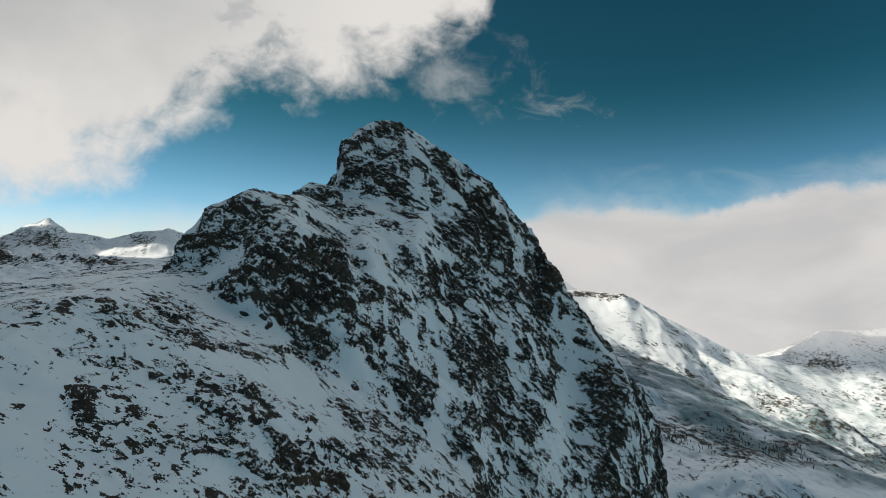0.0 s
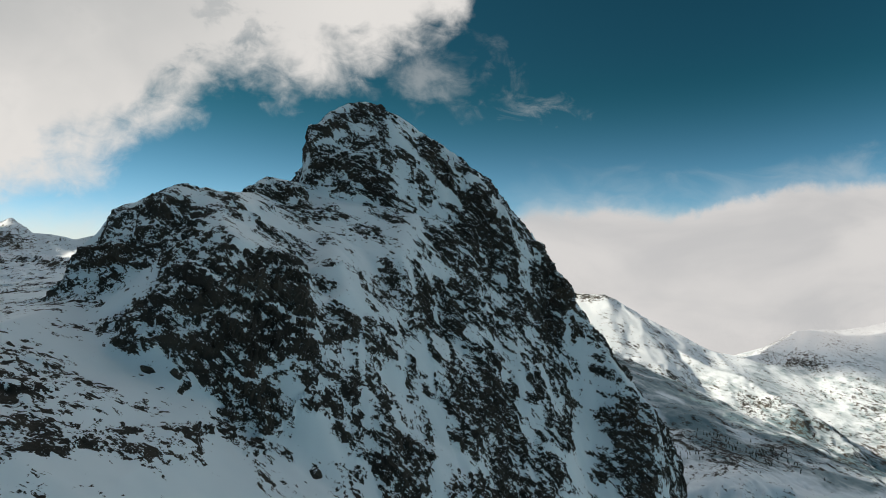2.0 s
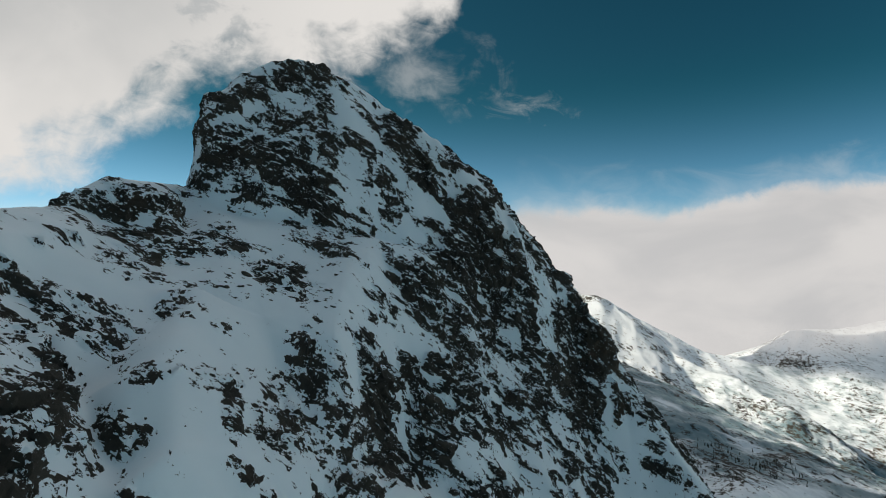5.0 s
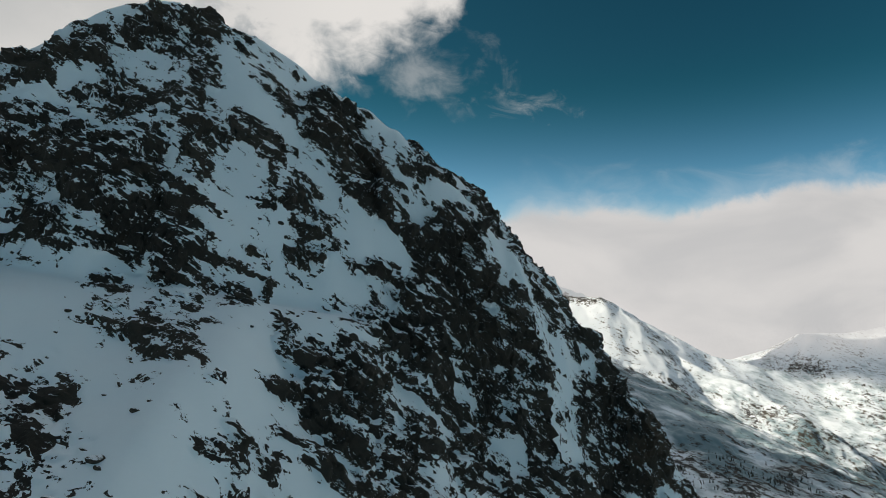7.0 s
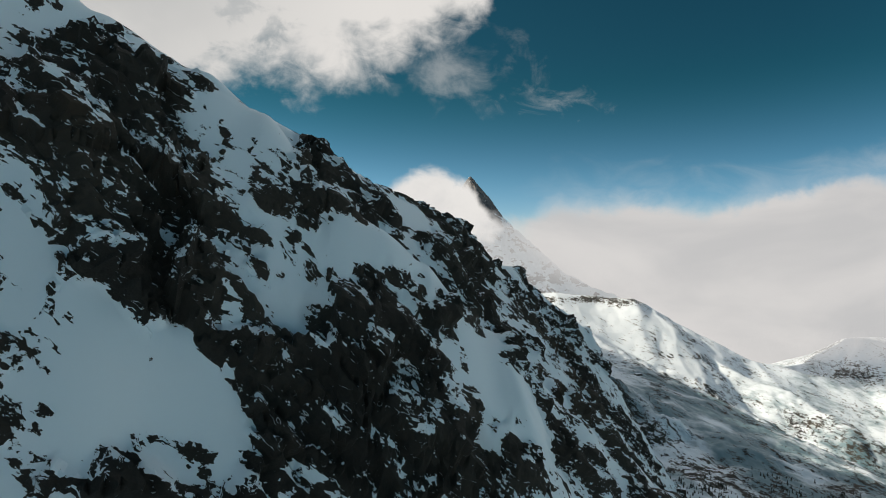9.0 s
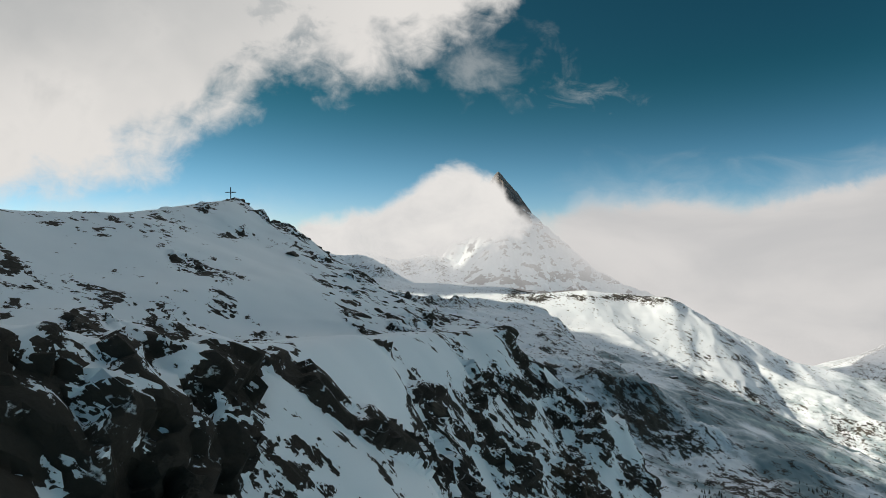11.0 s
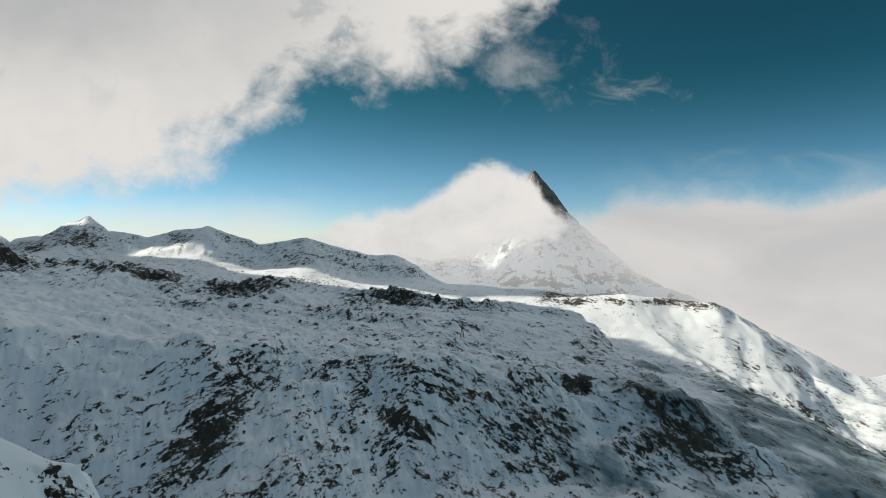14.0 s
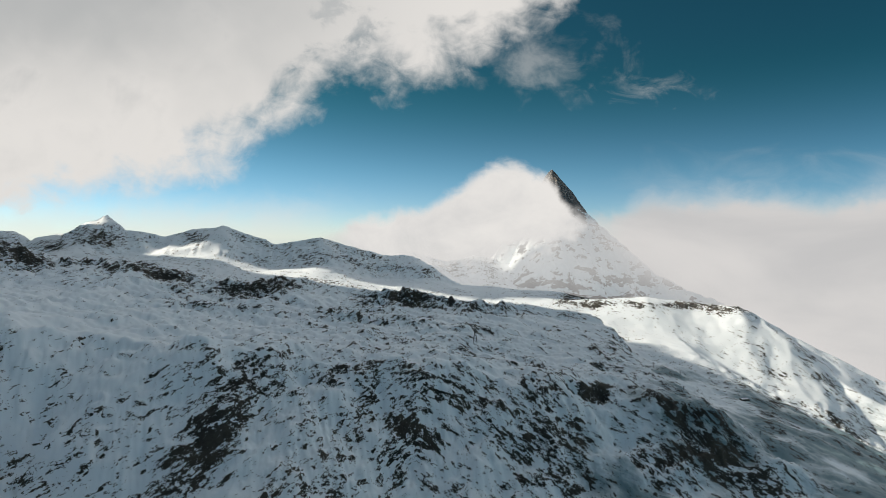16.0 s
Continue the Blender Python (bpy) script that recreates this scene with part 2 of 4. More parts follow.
def ridged(x, y, size, octaves, seed, gain=0.5):
    total, amp, scale = 0, 1.0, 1.0 / size
    for k in range(octaves):
        total = total + amp * (0.5 - 2.0 * np.abs(lattice(x * scale + 7.7 * k, y * scale + 3.9 * k, seed + k)))
        amp, scale = amp * gain, scale * 2.1
    return total


def facets(x, y, size, seed, tilt=0.8):
    """Blocks of broken rock: each cell has a level and a tilt of its own."""
    x, y = x / size, y / size
    ix, iy = np.floor(x), np.floor(y)
    best, level = np.full(x.shape, 9e9, np.float32), np.zeros(x.shape, np.float32)
    for dx in (-1, 0, 1):
        for dy in (-1, 0, 1):
            cx, cy = ix + dx, iy + dy
            ox = (x - cx - chance(cx, cy, seed)).astype(np.float32)
            oy = (y - cy - chance(cx, cy, seed + 1)).astype(np.float32)
            d = ox * ox + oy * oy
            h = chance(cx, cy, seed + 2) * 2 - 1 + tilt * 2 * ((chance(cx, cy, seed + 3) - 0.5) * ox + (chance(cx, cy, seed + 4) - 0.5) * oy)
            near = d < best
            best, level = np.where(near, d, best), np.where(near, h, level)
    return level


def smax(a, b, k):
    h = np.clip(0.5 + 0.5 * (a - b) / k, 0, 1)
    return b + (a - b) * h + k * h * (1 - h)


def crest(x, y, points, one, other, soft=2.0, ends=1.0):
    """A ridge along points (x, y, z). one and other: for its left and right side (going along it) the slope, the distance for which
    it holds and the slope past that. ends: how much more it falls past its two ends."""
    total, weights = 0.0, 1e-30
    last = len(points) - 2
    for k, ((ax, ay, az), (bx, by, bz)) in enumerate(zip(points, points[1:])):
        ex, ey = bx - ax, by - ay
        long = math.hypot(ex, ey)
        free = ((x - ax) * ex + (y - ay) * ey) / (long * long)
        t = np.clip(free, 0, 1)
        ox, oy = x - ax - t * ex, y - ay - t * ey
        d = np.sqrt(ox * ox + oy * oy + soft * soft) - soft
        lefthand = np.clip((ex * oy - ey * ox) / (long * (d + soft)) * 0.8 + 0.5, 0, 1)
        drop = [s1 * np.minimum(d, span) + s2 * np.maximum(d - span, 0) for s1, span, s2 in (one, other)]
        h = az + t * (bz - az) - drop[0] * lefthand - drop[1] * (1 - lefthand)
        if k == 0:
            h = h - ends * long * np.maximum(-free, 0)
        if k == last:
            h = h - ends * long * np.maximum(free - 1, 0)
        w = (d + soft) ** -6.0
        total, weights = total + w * h, weights + w
    return total / weights


def ramp_of(v, a, b):
    t = np.clip((v - a) / (b - a), 0, 1)
    return t * t * (3 - 2 * t)


def sheet(name, x, y, z, snow, mat, broken=False):
    """One mesh from grids of places; snow is the depth of the snow at each."""
    rows, cols = z.shape
    mesh = bpy.data.meshes.new(name)
    mesh.vertices.add(rows * cols)
    mesh.vertices.foreach_set("co", np.stack([x, y, z], -1).astype(np.float32).ravel())
    k = np.arange(rows * cols, dtype=np.int32).reshape(rows, cols)
    loops = np.stack([k[:-1, :-1], k[:-1, 1:], k[1:, 1:], k[1:, :-1]], -1).reshape(-1, 4)
    mesh.loops.add(loops.size)
    mesh.loops.foreach_set("vertex_index", loops.ravel())
    mesh.polygons.add(len(loops))
    mesh.polygons.foreach_set("loop_start", np.arange(0, loops.size, 4, dtype=np.int32))
    white = snow[:-1, :-1].ravel() > -0.6
    mesh.polygons.foreach_set("use_smooth", white if broken else np.ones(len(loops), bool))
    mesh.update(calc_edges=True)
    mesh.attributes.new("snow", "FLOAT", "POINT").data.foreach_set("value", snow.astype(np.float32).ravel())
    mesh.materials.append(mat)
    return new(name, mesh)


def spans(*pieces):
    """Grid lines from pieces (start, end, spacing)."""
    return np.concatenate([np.arange(a, b - 1e-6, step) for a, b, step in pieces] + [[pieces[-1][1]]])


# ---- the rocky peak ----
def peak_base(x, y):
    wx = x + 2.5 * fbm(x, y, 30, 3, 11)
    wy = y + 3.5 * fbm(x, y, 30, 3, 21)
    # the south wall is steepest under the east ridge
    wall = 1.65 + 1.1 * ramp_of(x, 14, 34) - 1.2 * ramp_of(x, 76, 104)
    top = crest(wx, wy, [(-64, 360, 75), (-56, 366, 84), (-46, 369, 89.5), (-36, 371, 91), (-27, 373, 88), (-18, 374.5, 83.5), (-5, 376, 75.2), (6, 378, 69), (14, 379, 64), (22, 380, 55), (33, 382, 46), (43, 384, 37), (54, 390, 24), (66, 395, 11), (75, 393, -3), (84, 392, -15), (93, 390, -30), (112, 376, -65), (130, 362, -88), (138, 355, -150)],
                (1.1, 60, 1.4), (wall, 33 - 13 * ramp_of(x, 10, 26), 0.95 + 0.25 * ramp_of(x, 10, -25)), 3.0)
    h = top - 3.5 * np.maximum(-65 - x, 0)
    # arete to the north, then the edge of the snow slope below the cross
    h = smax(h, crest(wx, wy, [(-36, 371, 86), (-16, 382, 76), (2, 384, 70), (10, 385, 66), (17, 388, 62.5), (24, 394, 57), (34, 408, 52.5), (40, 441, 46.6), (48, 470, 42.6), (56, 482, 41.5)], (0.12, 40, 0.4), (1.35, 60, 1.5), 3.0), 3)
    # saddle and bench below the summit rocks
    h = smax(h, crest(wx, wy, [(-92, 308, 27), (-81, 304, 32), (-77, 322, 41), (-70, 345, 42), (-48, 334, 32), (-13, 336, 26), (8, 346, 20)], (1.0, 50, 1.0), (0.47 + 0.9 * ramp_of(x, -14, 4), 44, 1.2), 3.0), 3)
    # shoulder
    arm = crest(wx, wy, [(-126, 268, 4), (-119, 266, 13), (-108, 265, 23.5), (-94, 266, 30.5), (-84, 276, 29.5), (-80, 296, 31)], (0.7, 30, 1.2), (0.5, 9, 1.25), 3.0)
    h = smax(h, arm - 1.5 * np.maximum(-121 - x, 0), 3)
    # the shoulder's cliff runs forward, and a rib stands beside it
    h = smax(h, crest(wx, wy, [(-88, 270, 29), (-74, 247, 19), (-61, 228, 10)], (0.6, 18, 1.3), (0.95, 40, 0.8), 3.0, 1.2), 3)
    h = smax(h, crest(wx, wy, [(-44, 288, 14), (-38, 262, 4), (-31, 248, -7), (-20, 238, -38)], (0.75, 40, 1.0), (0.6, 20, 1.0), 3.0), 3)
    # snow slope in front
    south = np.where(wy < 157, 0.36, 0.07) * (wy - 157)
    side = np.where(wx < -109, 20.2 + 0.09 * (wx + 109), np.where(wx < -60, -0.45 * (wx + 64), -1.8 - 0.8 * (wx + 60)))
    h = smax(h, -34 + south + side - 1.6 * np.maximum(wy - 440, 0), 6)
    # ridge with the cross, and the snow slope's outer edge
    h = smax(h, crest(wx, wy, [(-90, 430, 46), (-36, 440, 63), (-12, 478, 63.5), (-9, 499, 66), (-4, 508, 67)], (0.6, 60, 1.2), (0.38, 52, 1.6), 3.0), 3)
    h = smax(h, crest(wx, wy, [(-12, 508, 66), (-4, 508, 67.5), (8, 511, 61.5), (23, 508, 52.5), (36, 499, 46), (46, 492, 43), (57, 485, 40.5)], (1.7, 60, 1.7), (0.2, 20, 1.5), 3.0), 3)
    h = smax(h, crest(wx, wy, [(46, 490, 42), (57, 485, 40.5), (65, 487, 35), (73, 491, 27.5), (83, 496, 20.5), (92.5, 502, 3), (102, 506, -14), (110, 511, -50)], (1.7, 60, 1.7), (1.5, 60, 1.5), 3.0), 3)
    h = smax(h, crest(wx, wy, [(-6, 511, 65), (6, 514, 61), (16, 521, 53.6), (26, 527, 46.8), (32, 528, 40), (34, 538, 26), (37, 548, 2)], (1.7, 60, 1.7), (0.22, 14, 1.9), 3.0), 3)
    # nothing of the north side reaches out through the south wall
    h = h - np.maximum(h - top - 2, 0) * ramp_of(np.interp(x, [14, 54, 66, 93, 130], [379, 390, 395, 390, 362]) - wy, 2, 9) * ramp_of(x, 12, 26)
    # the east cliff
    return h - 4 * np.maximum(wx - 127 - 0.8 * np.maximum(wy - 372, 0), 0)


# snowfields (+) and bare cliffs (-): place, reach, amount
FIELDS = [(2, 462, 22, 34, 1.2), (34, 443, 13, 9, 2.2), (-15, 495, 22, 14, 1.0), (-140, 215, 42, 60, 1.0), (-64, 150, 62, 55, -0.4), (50, 474, 16, 14, -0.6),
          (26, 490, 10, 10, -0.6), (-15, 502, 5, 4, -2.0), (2, 509, 5, 3, -2.0), (42, 308, 14, 22, -0.8), (-48, 373, 10, 7, -3.2)]
# the same, slanting: place, two half axes, amount
SHOULDER_FIELDS = [(-104.2, 243.9, 11.6, 1.5, 9.3, -8.8, -3.5), (-76.6, 213.2, 17.3, -6.4, 1.1, -6.3, -3), (-51.6, 222.8, 12.8, 7.5, -1, -9.7, -3.2),
                   (-64.9, 210.8, 11.9, 5.9, 0.9, -2, -3.5), (-86.4, 251, 17.1, 3.7, 3.5, -6.4, -3), (-61.5, 265.9, 9, 5.9, 2.3, -15.1, -2),
                   (-61.2, 221.4, -1.7, -8.4, -1.5, -0.5, 3.2), (-68, 262.7, 5, -22.9, -1.6, -2.6, 2.5), (-75.7, 204.5, 19.1, -2.8, 0.1, -1.8, 3),
                   (-36.4, 213.9, 11.3, 4.3, -0.3, -2.4, 1.5), (-71.3, 313.8, 12.2, 8.5, 1.9, -4, -3), (-58.8, 307.4, 10.7, 12.7, 2.6, -5.5, -3.2),
                   (-58.1, 281.1, 11.3, 5.2, 1.2, -5.3, 3.2), (-85.9, 239.7, 52.3, -49.4, 10, -22.5, -3), (-49.6, 236.5, 6.7, 7.9, 2.1, -7.4, -3)]
BENCH_FIELDS = [(-31, 286.1, 19.5, 33.5, 1.4, -12.7, 2.6), (-31.3, 253.6, 5.5, 5.3, 2.3, -8.7, 1.8), (-26.2, 309.2, 10.2, -10, -1.3, -6.7, -3),
                (-5.6, 285.1, 6.3, 10.7, -3.3, -14.4, -2), (-29.4, 242.6, 5, 4.3, 0.5, -2, -2.2), (-28.5, 306.2, 9.1, -1, 1.5, -5.3, -3.6),
                (-17.2, 322.4, 5.4, -2.6, 0.3, -3.4, -2.6), (-44.6, 336.3, 5.2, -0.9, 0.1, -0.6, -3), (-28.4, 336.6, 4.1, 0.1, -0.1, -1.2, -2.6),
                (-59, 335.4, 8.8, -0.8, 1.5, -3, 2.5), (-10.6, 306.6, 5.6, 6.4, 2.1, -7, 2.6), (-2.9, 308.9, 6.2, 8.6, 0.5, -2.3, 2.4),
                (-27.8, 295.1, 5.6, 0.8, 1, -2, 1.5)]
SUMMIT_FIELDS = [(-43.5, 347.9, 13.4, -0.8, 1.6, -5.9, -4), (-28.9, 340.9, 8.5, -1, -1.4, -2.5, -4), (-59.1, 344.3, 4.7, -2.3, 0.4, -4.3, -2.8),
                 (-49.2, 354.9, 13.1, 7.2, 0.6, -0.9, 3.2), (-51.1, 357.4, 6.4, 2.8, 0.7, -0.9, -2.2), (-21.1, 360.3, 7.5, -1.8, -1.3, -2.5, 2.4),
                 (-10.1, 373.1, 6.3, 1.8, -1.1, -4.8, 3), (12.7, 375.9, 5.1, 0.2, -1.6, -3.4, 3), (7.6, 366.7, 7.3, -0.3, -3.4, -5.8, -3.8),
                 (1, 359.7, 10.6, 0, -1.4, -1.7, 3.4), (-11.4, 359.8, 6.9, 1.1, -1, -2.3, 2.6), (-20.7, 340.7, 5.8, 0.8, -1.1, -2, -2),
                 (-40.3, 364.8, 16.2, 4.9, 1.5, -2.8, -2.4), (-52.8, 341.3, 9, -0.1, 1.3, -2.3, -4), (-32.8, 342.2, 9.6, 1.8, -0.3, -3.2, -4)]
GULLY_FIELDS = [(-0.3, 351.7, 11.4, 2.3, 0, -3.4, 2.2), (-5.4, 359.7, 5.9, 0.6, -0.6, -1, 3.6), (5.4, 359.1, 6.6, 0.9, -1.1, -1.7, 4),
                (4.9, 358.8, 7.5, 0.6, -0.9, -1.6, 4.5), (12.1, 361.5, 5.6, 0.1, -1.3, -1.5, 4.5), (4.7, 363.2, 5.8, 1.7, -0.3, -2, -4.5),
                (8.9, 368.3, 4.6, 0.1, -0.8, -2.5, -3.6), (6.9, 367.3, 7.3, 0.7, -2.2, -4.9, -4), (12.8, 359.3, 3.9, 0, -0.8, -0.9, 3),
                (0, 342.5, 4.4, 1.9, 2.7, -6.5, 2.8), (-8.6, 332.3, 3.7, 1.6, 1.4, -2.9, 3), (-15.1, 343.2, 3, 1.8, 0.3, -0.7, -3),
                (-4.5, 349.9, 3.5, 1.9, 0.1, -0.8, -2.6)]
EAST_FIELDS = [(28, 366.2, 10.3, 5.4, 0, -3.5, -4), (21.5, 368, 6.4, 1.5, -2.5, -3.9, -3.4), (37.3, 366.9, 8.7, 2, -0.3, -2.6, -4),
               (17.9, 351, 4.2, 2.5, 0.2, -2.1, -3), (26.8, 370.2, 5.1, 2.2, 0.3, -2, -4), (22.7, 365.2, 5.2, 3.5, 0.3, -1.2, -4),
               (39, 381.5, 0.8, -7, -2.6, -4.6, 3.4), (25.5, 375.3, 2.5, 1.4, 0.2, -1.3, 2.6), (14.9, 367.4, 1.7, 1.4, 0.3, -0.3, 2.6),
               (12.8, 376.9, 2.6, 0.5, 0.1, -2.6, 2.8), (44.3, 378.5, 4.5, 5.1, 0, -0.6, 2.6), (41.5, 374.3, 2.4, 1, -0.1, -1.2, 2.8),
               (57.9, 382.2, 8.6, 9, -4, -7.1, 1.6)]
EDGE_FIELDS = [(25.4, 375.6, 2.8, 1.8, 0.6, -1, 3.6), (39.3, 380.9, 0.4, -2.9, -2.4, -2.6, 3.8), (10.5, 376.5, 2.3, 0.7, 0.6, -1.4, 2.2),
               (17.9, 373, 0, -2.1, -0.6, -0.2, 2.4), (31.1, 392.9, 3.6, 3.8, -0.1, -3.6, 3), (30.7, 377.6, 2, 2.3, 0.2, -0.9, -2.8),
               (34, 378, 2.1, 2.2, 0.2, -1.2, -3.4), (26, 372.1, 3, 0.9, 0.5, -1.2, -4), (15.1, 370.3, 1.7, 1, 0.7, -1, -3.8),
               (40.4, 402.7, 5.1, 5.5, -0.4, -3, -2.4), (39.8, 392.1, 2.2, 3.8, 0, -1.5, -3), (36, 407.5, 2.8, 1.7, -0.5, -6.3, -3),
               (24.5, 384.5, 2.5, 4.2, 0.2, -1.4, -3)]
FACE_FIELDS = [(0.3, 236.7, -2.7, -36, -3.5, -3.5, 3.2), (69.7, 313.1, -15, -47.6, -13.9, -22.1, 3), (41.6, 305.4, -0.1, -17.3, -3.5, -2.8, 2.2),
               (-9.5, 228.4, 7, 7.8, 0.4, -11.1, -2.6), (110.8, 352.7, 11.8, 0.9, -4, -12.2, -4), (70, 375.7, 15.7, 11.5, -10.9, -17.1, -3.4),
               (23.2, 290, 15.4, 22.4, -1, -11.6, -2), (113.7, 356.1, 11.6, 0.3, -4.4, -10.2, -4), (84.4, 357.9, 14.7, 11.6, -4, -12.4, 2.4),
               (-4.9, 268.4, -1.6, -14.3, -2.4, -2, 2.2), (33.1, 369.1, 9, 1.1, -10.3, -7.8, -3.6)]
SLOPE_FIELDS = [(-45.2, 189.7, 13.4, 21.9, 2.4, -14.3, 2.4), (-89.2, 172.4, 5.7, 7.9, 3.4, -6.8, -2.6), (-76.4, 166.5, 6.8, 5.5, 2.3, -5.8, -2.6),
                (-57.5, 193.6, 3, 10.2, 1.2, -4, -2.4), (-56.3, 141.5, 14.1, 3.1, 0.7, -4.7, -1.8), (-85.7, 123.1, 3.8, 2.5, 2, -2.7, -2),
                (-114.3, 163.9, 4.6, 0.1, 5.9, -8, -1.8), (-70.1, 197.1, 21.4, -3.1, 0.8, -6.4, 2.2), (-59.2, 189.6, 3.7, 5, 1.1, -2.3, -2.6),
                (-67.4, 201.5, 3.1, 1.5, 0.6, -1.2, -2.2), (-57.1, 207.7, 4.7, 5.7, 2.5, -0.4, -2.6), (-93.2, 146.8, 16, 7.3, 2.5, -4.2, 1.6),
                (-78.7, 130.8, 5.5, 4.8, 1.9, -3, 1.4)]
CROSS_FIELDS = [(36.7, 431.9, 9.3, 0.1, 7.4, -8.9, 3.5), (20.5, 469.5, 3.8, 4.8, 8.2, -13.9, 3), (6.3, 463.7, 5.3, -1.1, 3.3, -5.1, -3.4),
                (40.8, 470.4, 2.5, 2.6, 1.3, -4.7, -2.6), (-4.1, 494, 1.1, 4.1, 2.7, -3.5, -2.6), (60.4, 476.3, 4.5, 7.2, -1.7, -9.4, -2.2),
                (48.9, 452.4, 3.8, 10.1, 0.6, -3, 2.2), (25.4, 484.2, 7.1, 0.6, 2.7, -6, 2), (32.1, 470.6, 1.2, -0.2, 0.8, -2.9, -2.4),
                (41.1, 472.8, 2.3, 1.7, 0.7, -1.4, -2.4), (44.1, 436.8, 4.5, 13.9, 0.7, -1.6, 3), (54.3, 468, 9.1, 8.5, -0.9, -6.3, 2),
                (43.4, 442.9, 5.9, 8.5, 0.8, -1.6, 3.5), (24.1, 458.4, 6.4, 4.8, 4.2, -5.4, 2.5)]
LEDGES_FIELDS = [(-0.7, 345.7, 6.8, 3.9, 1.1, -3.9, 2.2), (4.3, 338.9, 8.3, 6.1, 0.5, -1.3, 2), (-8.6, 324.8, 2.6, 1.8, 2.4, -7.8, 2.4),
                 (-8.5, 316.6, 7, 6.8, 0.9, -1.6, 3), (8.6, 334.9, 4.4, 3, 0.5, -2.9, -3), (16.4, 350.2, 5.9, 3.1, 0.2, -2.6, -3.6),
                 (6.9, 358.1, 5, 1.1, -1.5, -2.6, 3.2), (5, 348.8, 5.2, 2.7, 0.6, -1.3, 2.4), (15.9, 360.4, 2.7, -0.5, -0.9, -0.9, 2.6),
                 (-4.7, 352.3, 2.8, 1.9, 0.3, -0.5, -2.8), (-1.9, 351.4, 4.5, 1.9, 0.2, -0.4, -2.4), (-3.2, 348.2, 1.6, 0.8, 0.3, -0.4, -2.8),
                 (-9.5, 351.3, 2.2, 1.5, 0.4, -0.3, -2.4), (16.2, 356.4, 3.1, 1.3, 0.2, -0.8, -2.2)]
MIXED_FIELDS = [(30.6, 316.9, 28.1, 34.8, -2.3, -12.4, 1.5), (86.3, 373.7, 16, -0.5, -11.3, -6.2, 1.6), (-38.3, 326.7, 6.9, 3.1, 4.7, -7, 2.6),
                (-25.8, 317.7, 9.4, -0.1, 1.9, -4.3, 2.2), (8.3, 373.3, 4.3, 0.9, 0.2, -0.8, -2.2), (10.1, 369.1, 3.4, 1, 1.4, -1.9, -2.2),
                (-96.6, 121.5, 6.7, 4.1, 16.2, -21, 3), (-94.9, 161.6, 6.7, 6.2, 3.7, -7.4, -2), (-58.6, 151.9, 4.6, 5.3, 1.1, -2.8, -2),
                (-66.9, 138.6, 21.5, 4.1, 1.1, -3.7, 1.5)]
BLOCKS_FIELDS = [(11.7, 506, 2.6, 1.7, 1.4, -2.2, -3.4), (21, 492.4, 2.6, 1.5, 0.8, -1, -3.2), (21.8, 501, 1.4, 1.5, 0.9, -1.3, -3.2),
                 (27.5, 499.4, 1.7, 3.2, 1.2, -1.8, -3.8), (24.3, 514.7, 1.7, 2.2, 0.9, -2.4, -4), (29.1, 524.9, 3.1, 0.7, 0.2, -2.9, -4.5),
                 (34.9, 519, 5.4, -3.2, -0.1, -2.5, -4.5), (29.9, 486.3, 2.9, 1.2, 1.1, -1.6, -4), (32.6, 483.2, 1.3, 1.9, 0.7, -0.6, -3.5),
                 (32.6, 498.2, 1.9, 0, 0.6, -1.3, -3), (42.5, 501.5, 3, 3.1, 1.4, -4.6, -3),
                 (17.1, 504.6, 6.1, 5.4, 1.2, -2, 2.8), (38.3, 497.3, 2.8, -0.7, 4.1, -10.9, 2.8),
                 (27.2, 517.2, 2.1, 2.2, 0.6, -2.4, 2.5)]
PEAK_FIELDS = [SHOULDER_FIELDS, BENCH_FIELDS, SUMMIT_FIELDS, GULLY_FIELDS, EAST_FIELDS, EDGE_FIELDS, FACE_FIELDS, SLOPE_FIELDS, CROSS_FIELDS, LEDGES_FIELDS, MIXED_FIELDS, BLOCKS_FIELDS]


def slanting(x, y, groups, most):
    """The sum of slanting fields, held within +-most."""
    total = np.zeros(x.shape, np.float32)
    for cx, cy, ax, ay, bx, by, amount in itertools.chain(*groups):
        size = ax * by - ay * bx
        u, v = ((x - cx) * by - (y - cy) * bx) / size, ((y - cy) * ax - (x - cx) * ay) / size
        r = np.minimum(u * u + v * v, 9)
        total = total + np.float32(amount) * np.exp(-r * r * (0.3 + 0.7 * r)).astype(np.float32)
    return most * np.tanh(total / most)


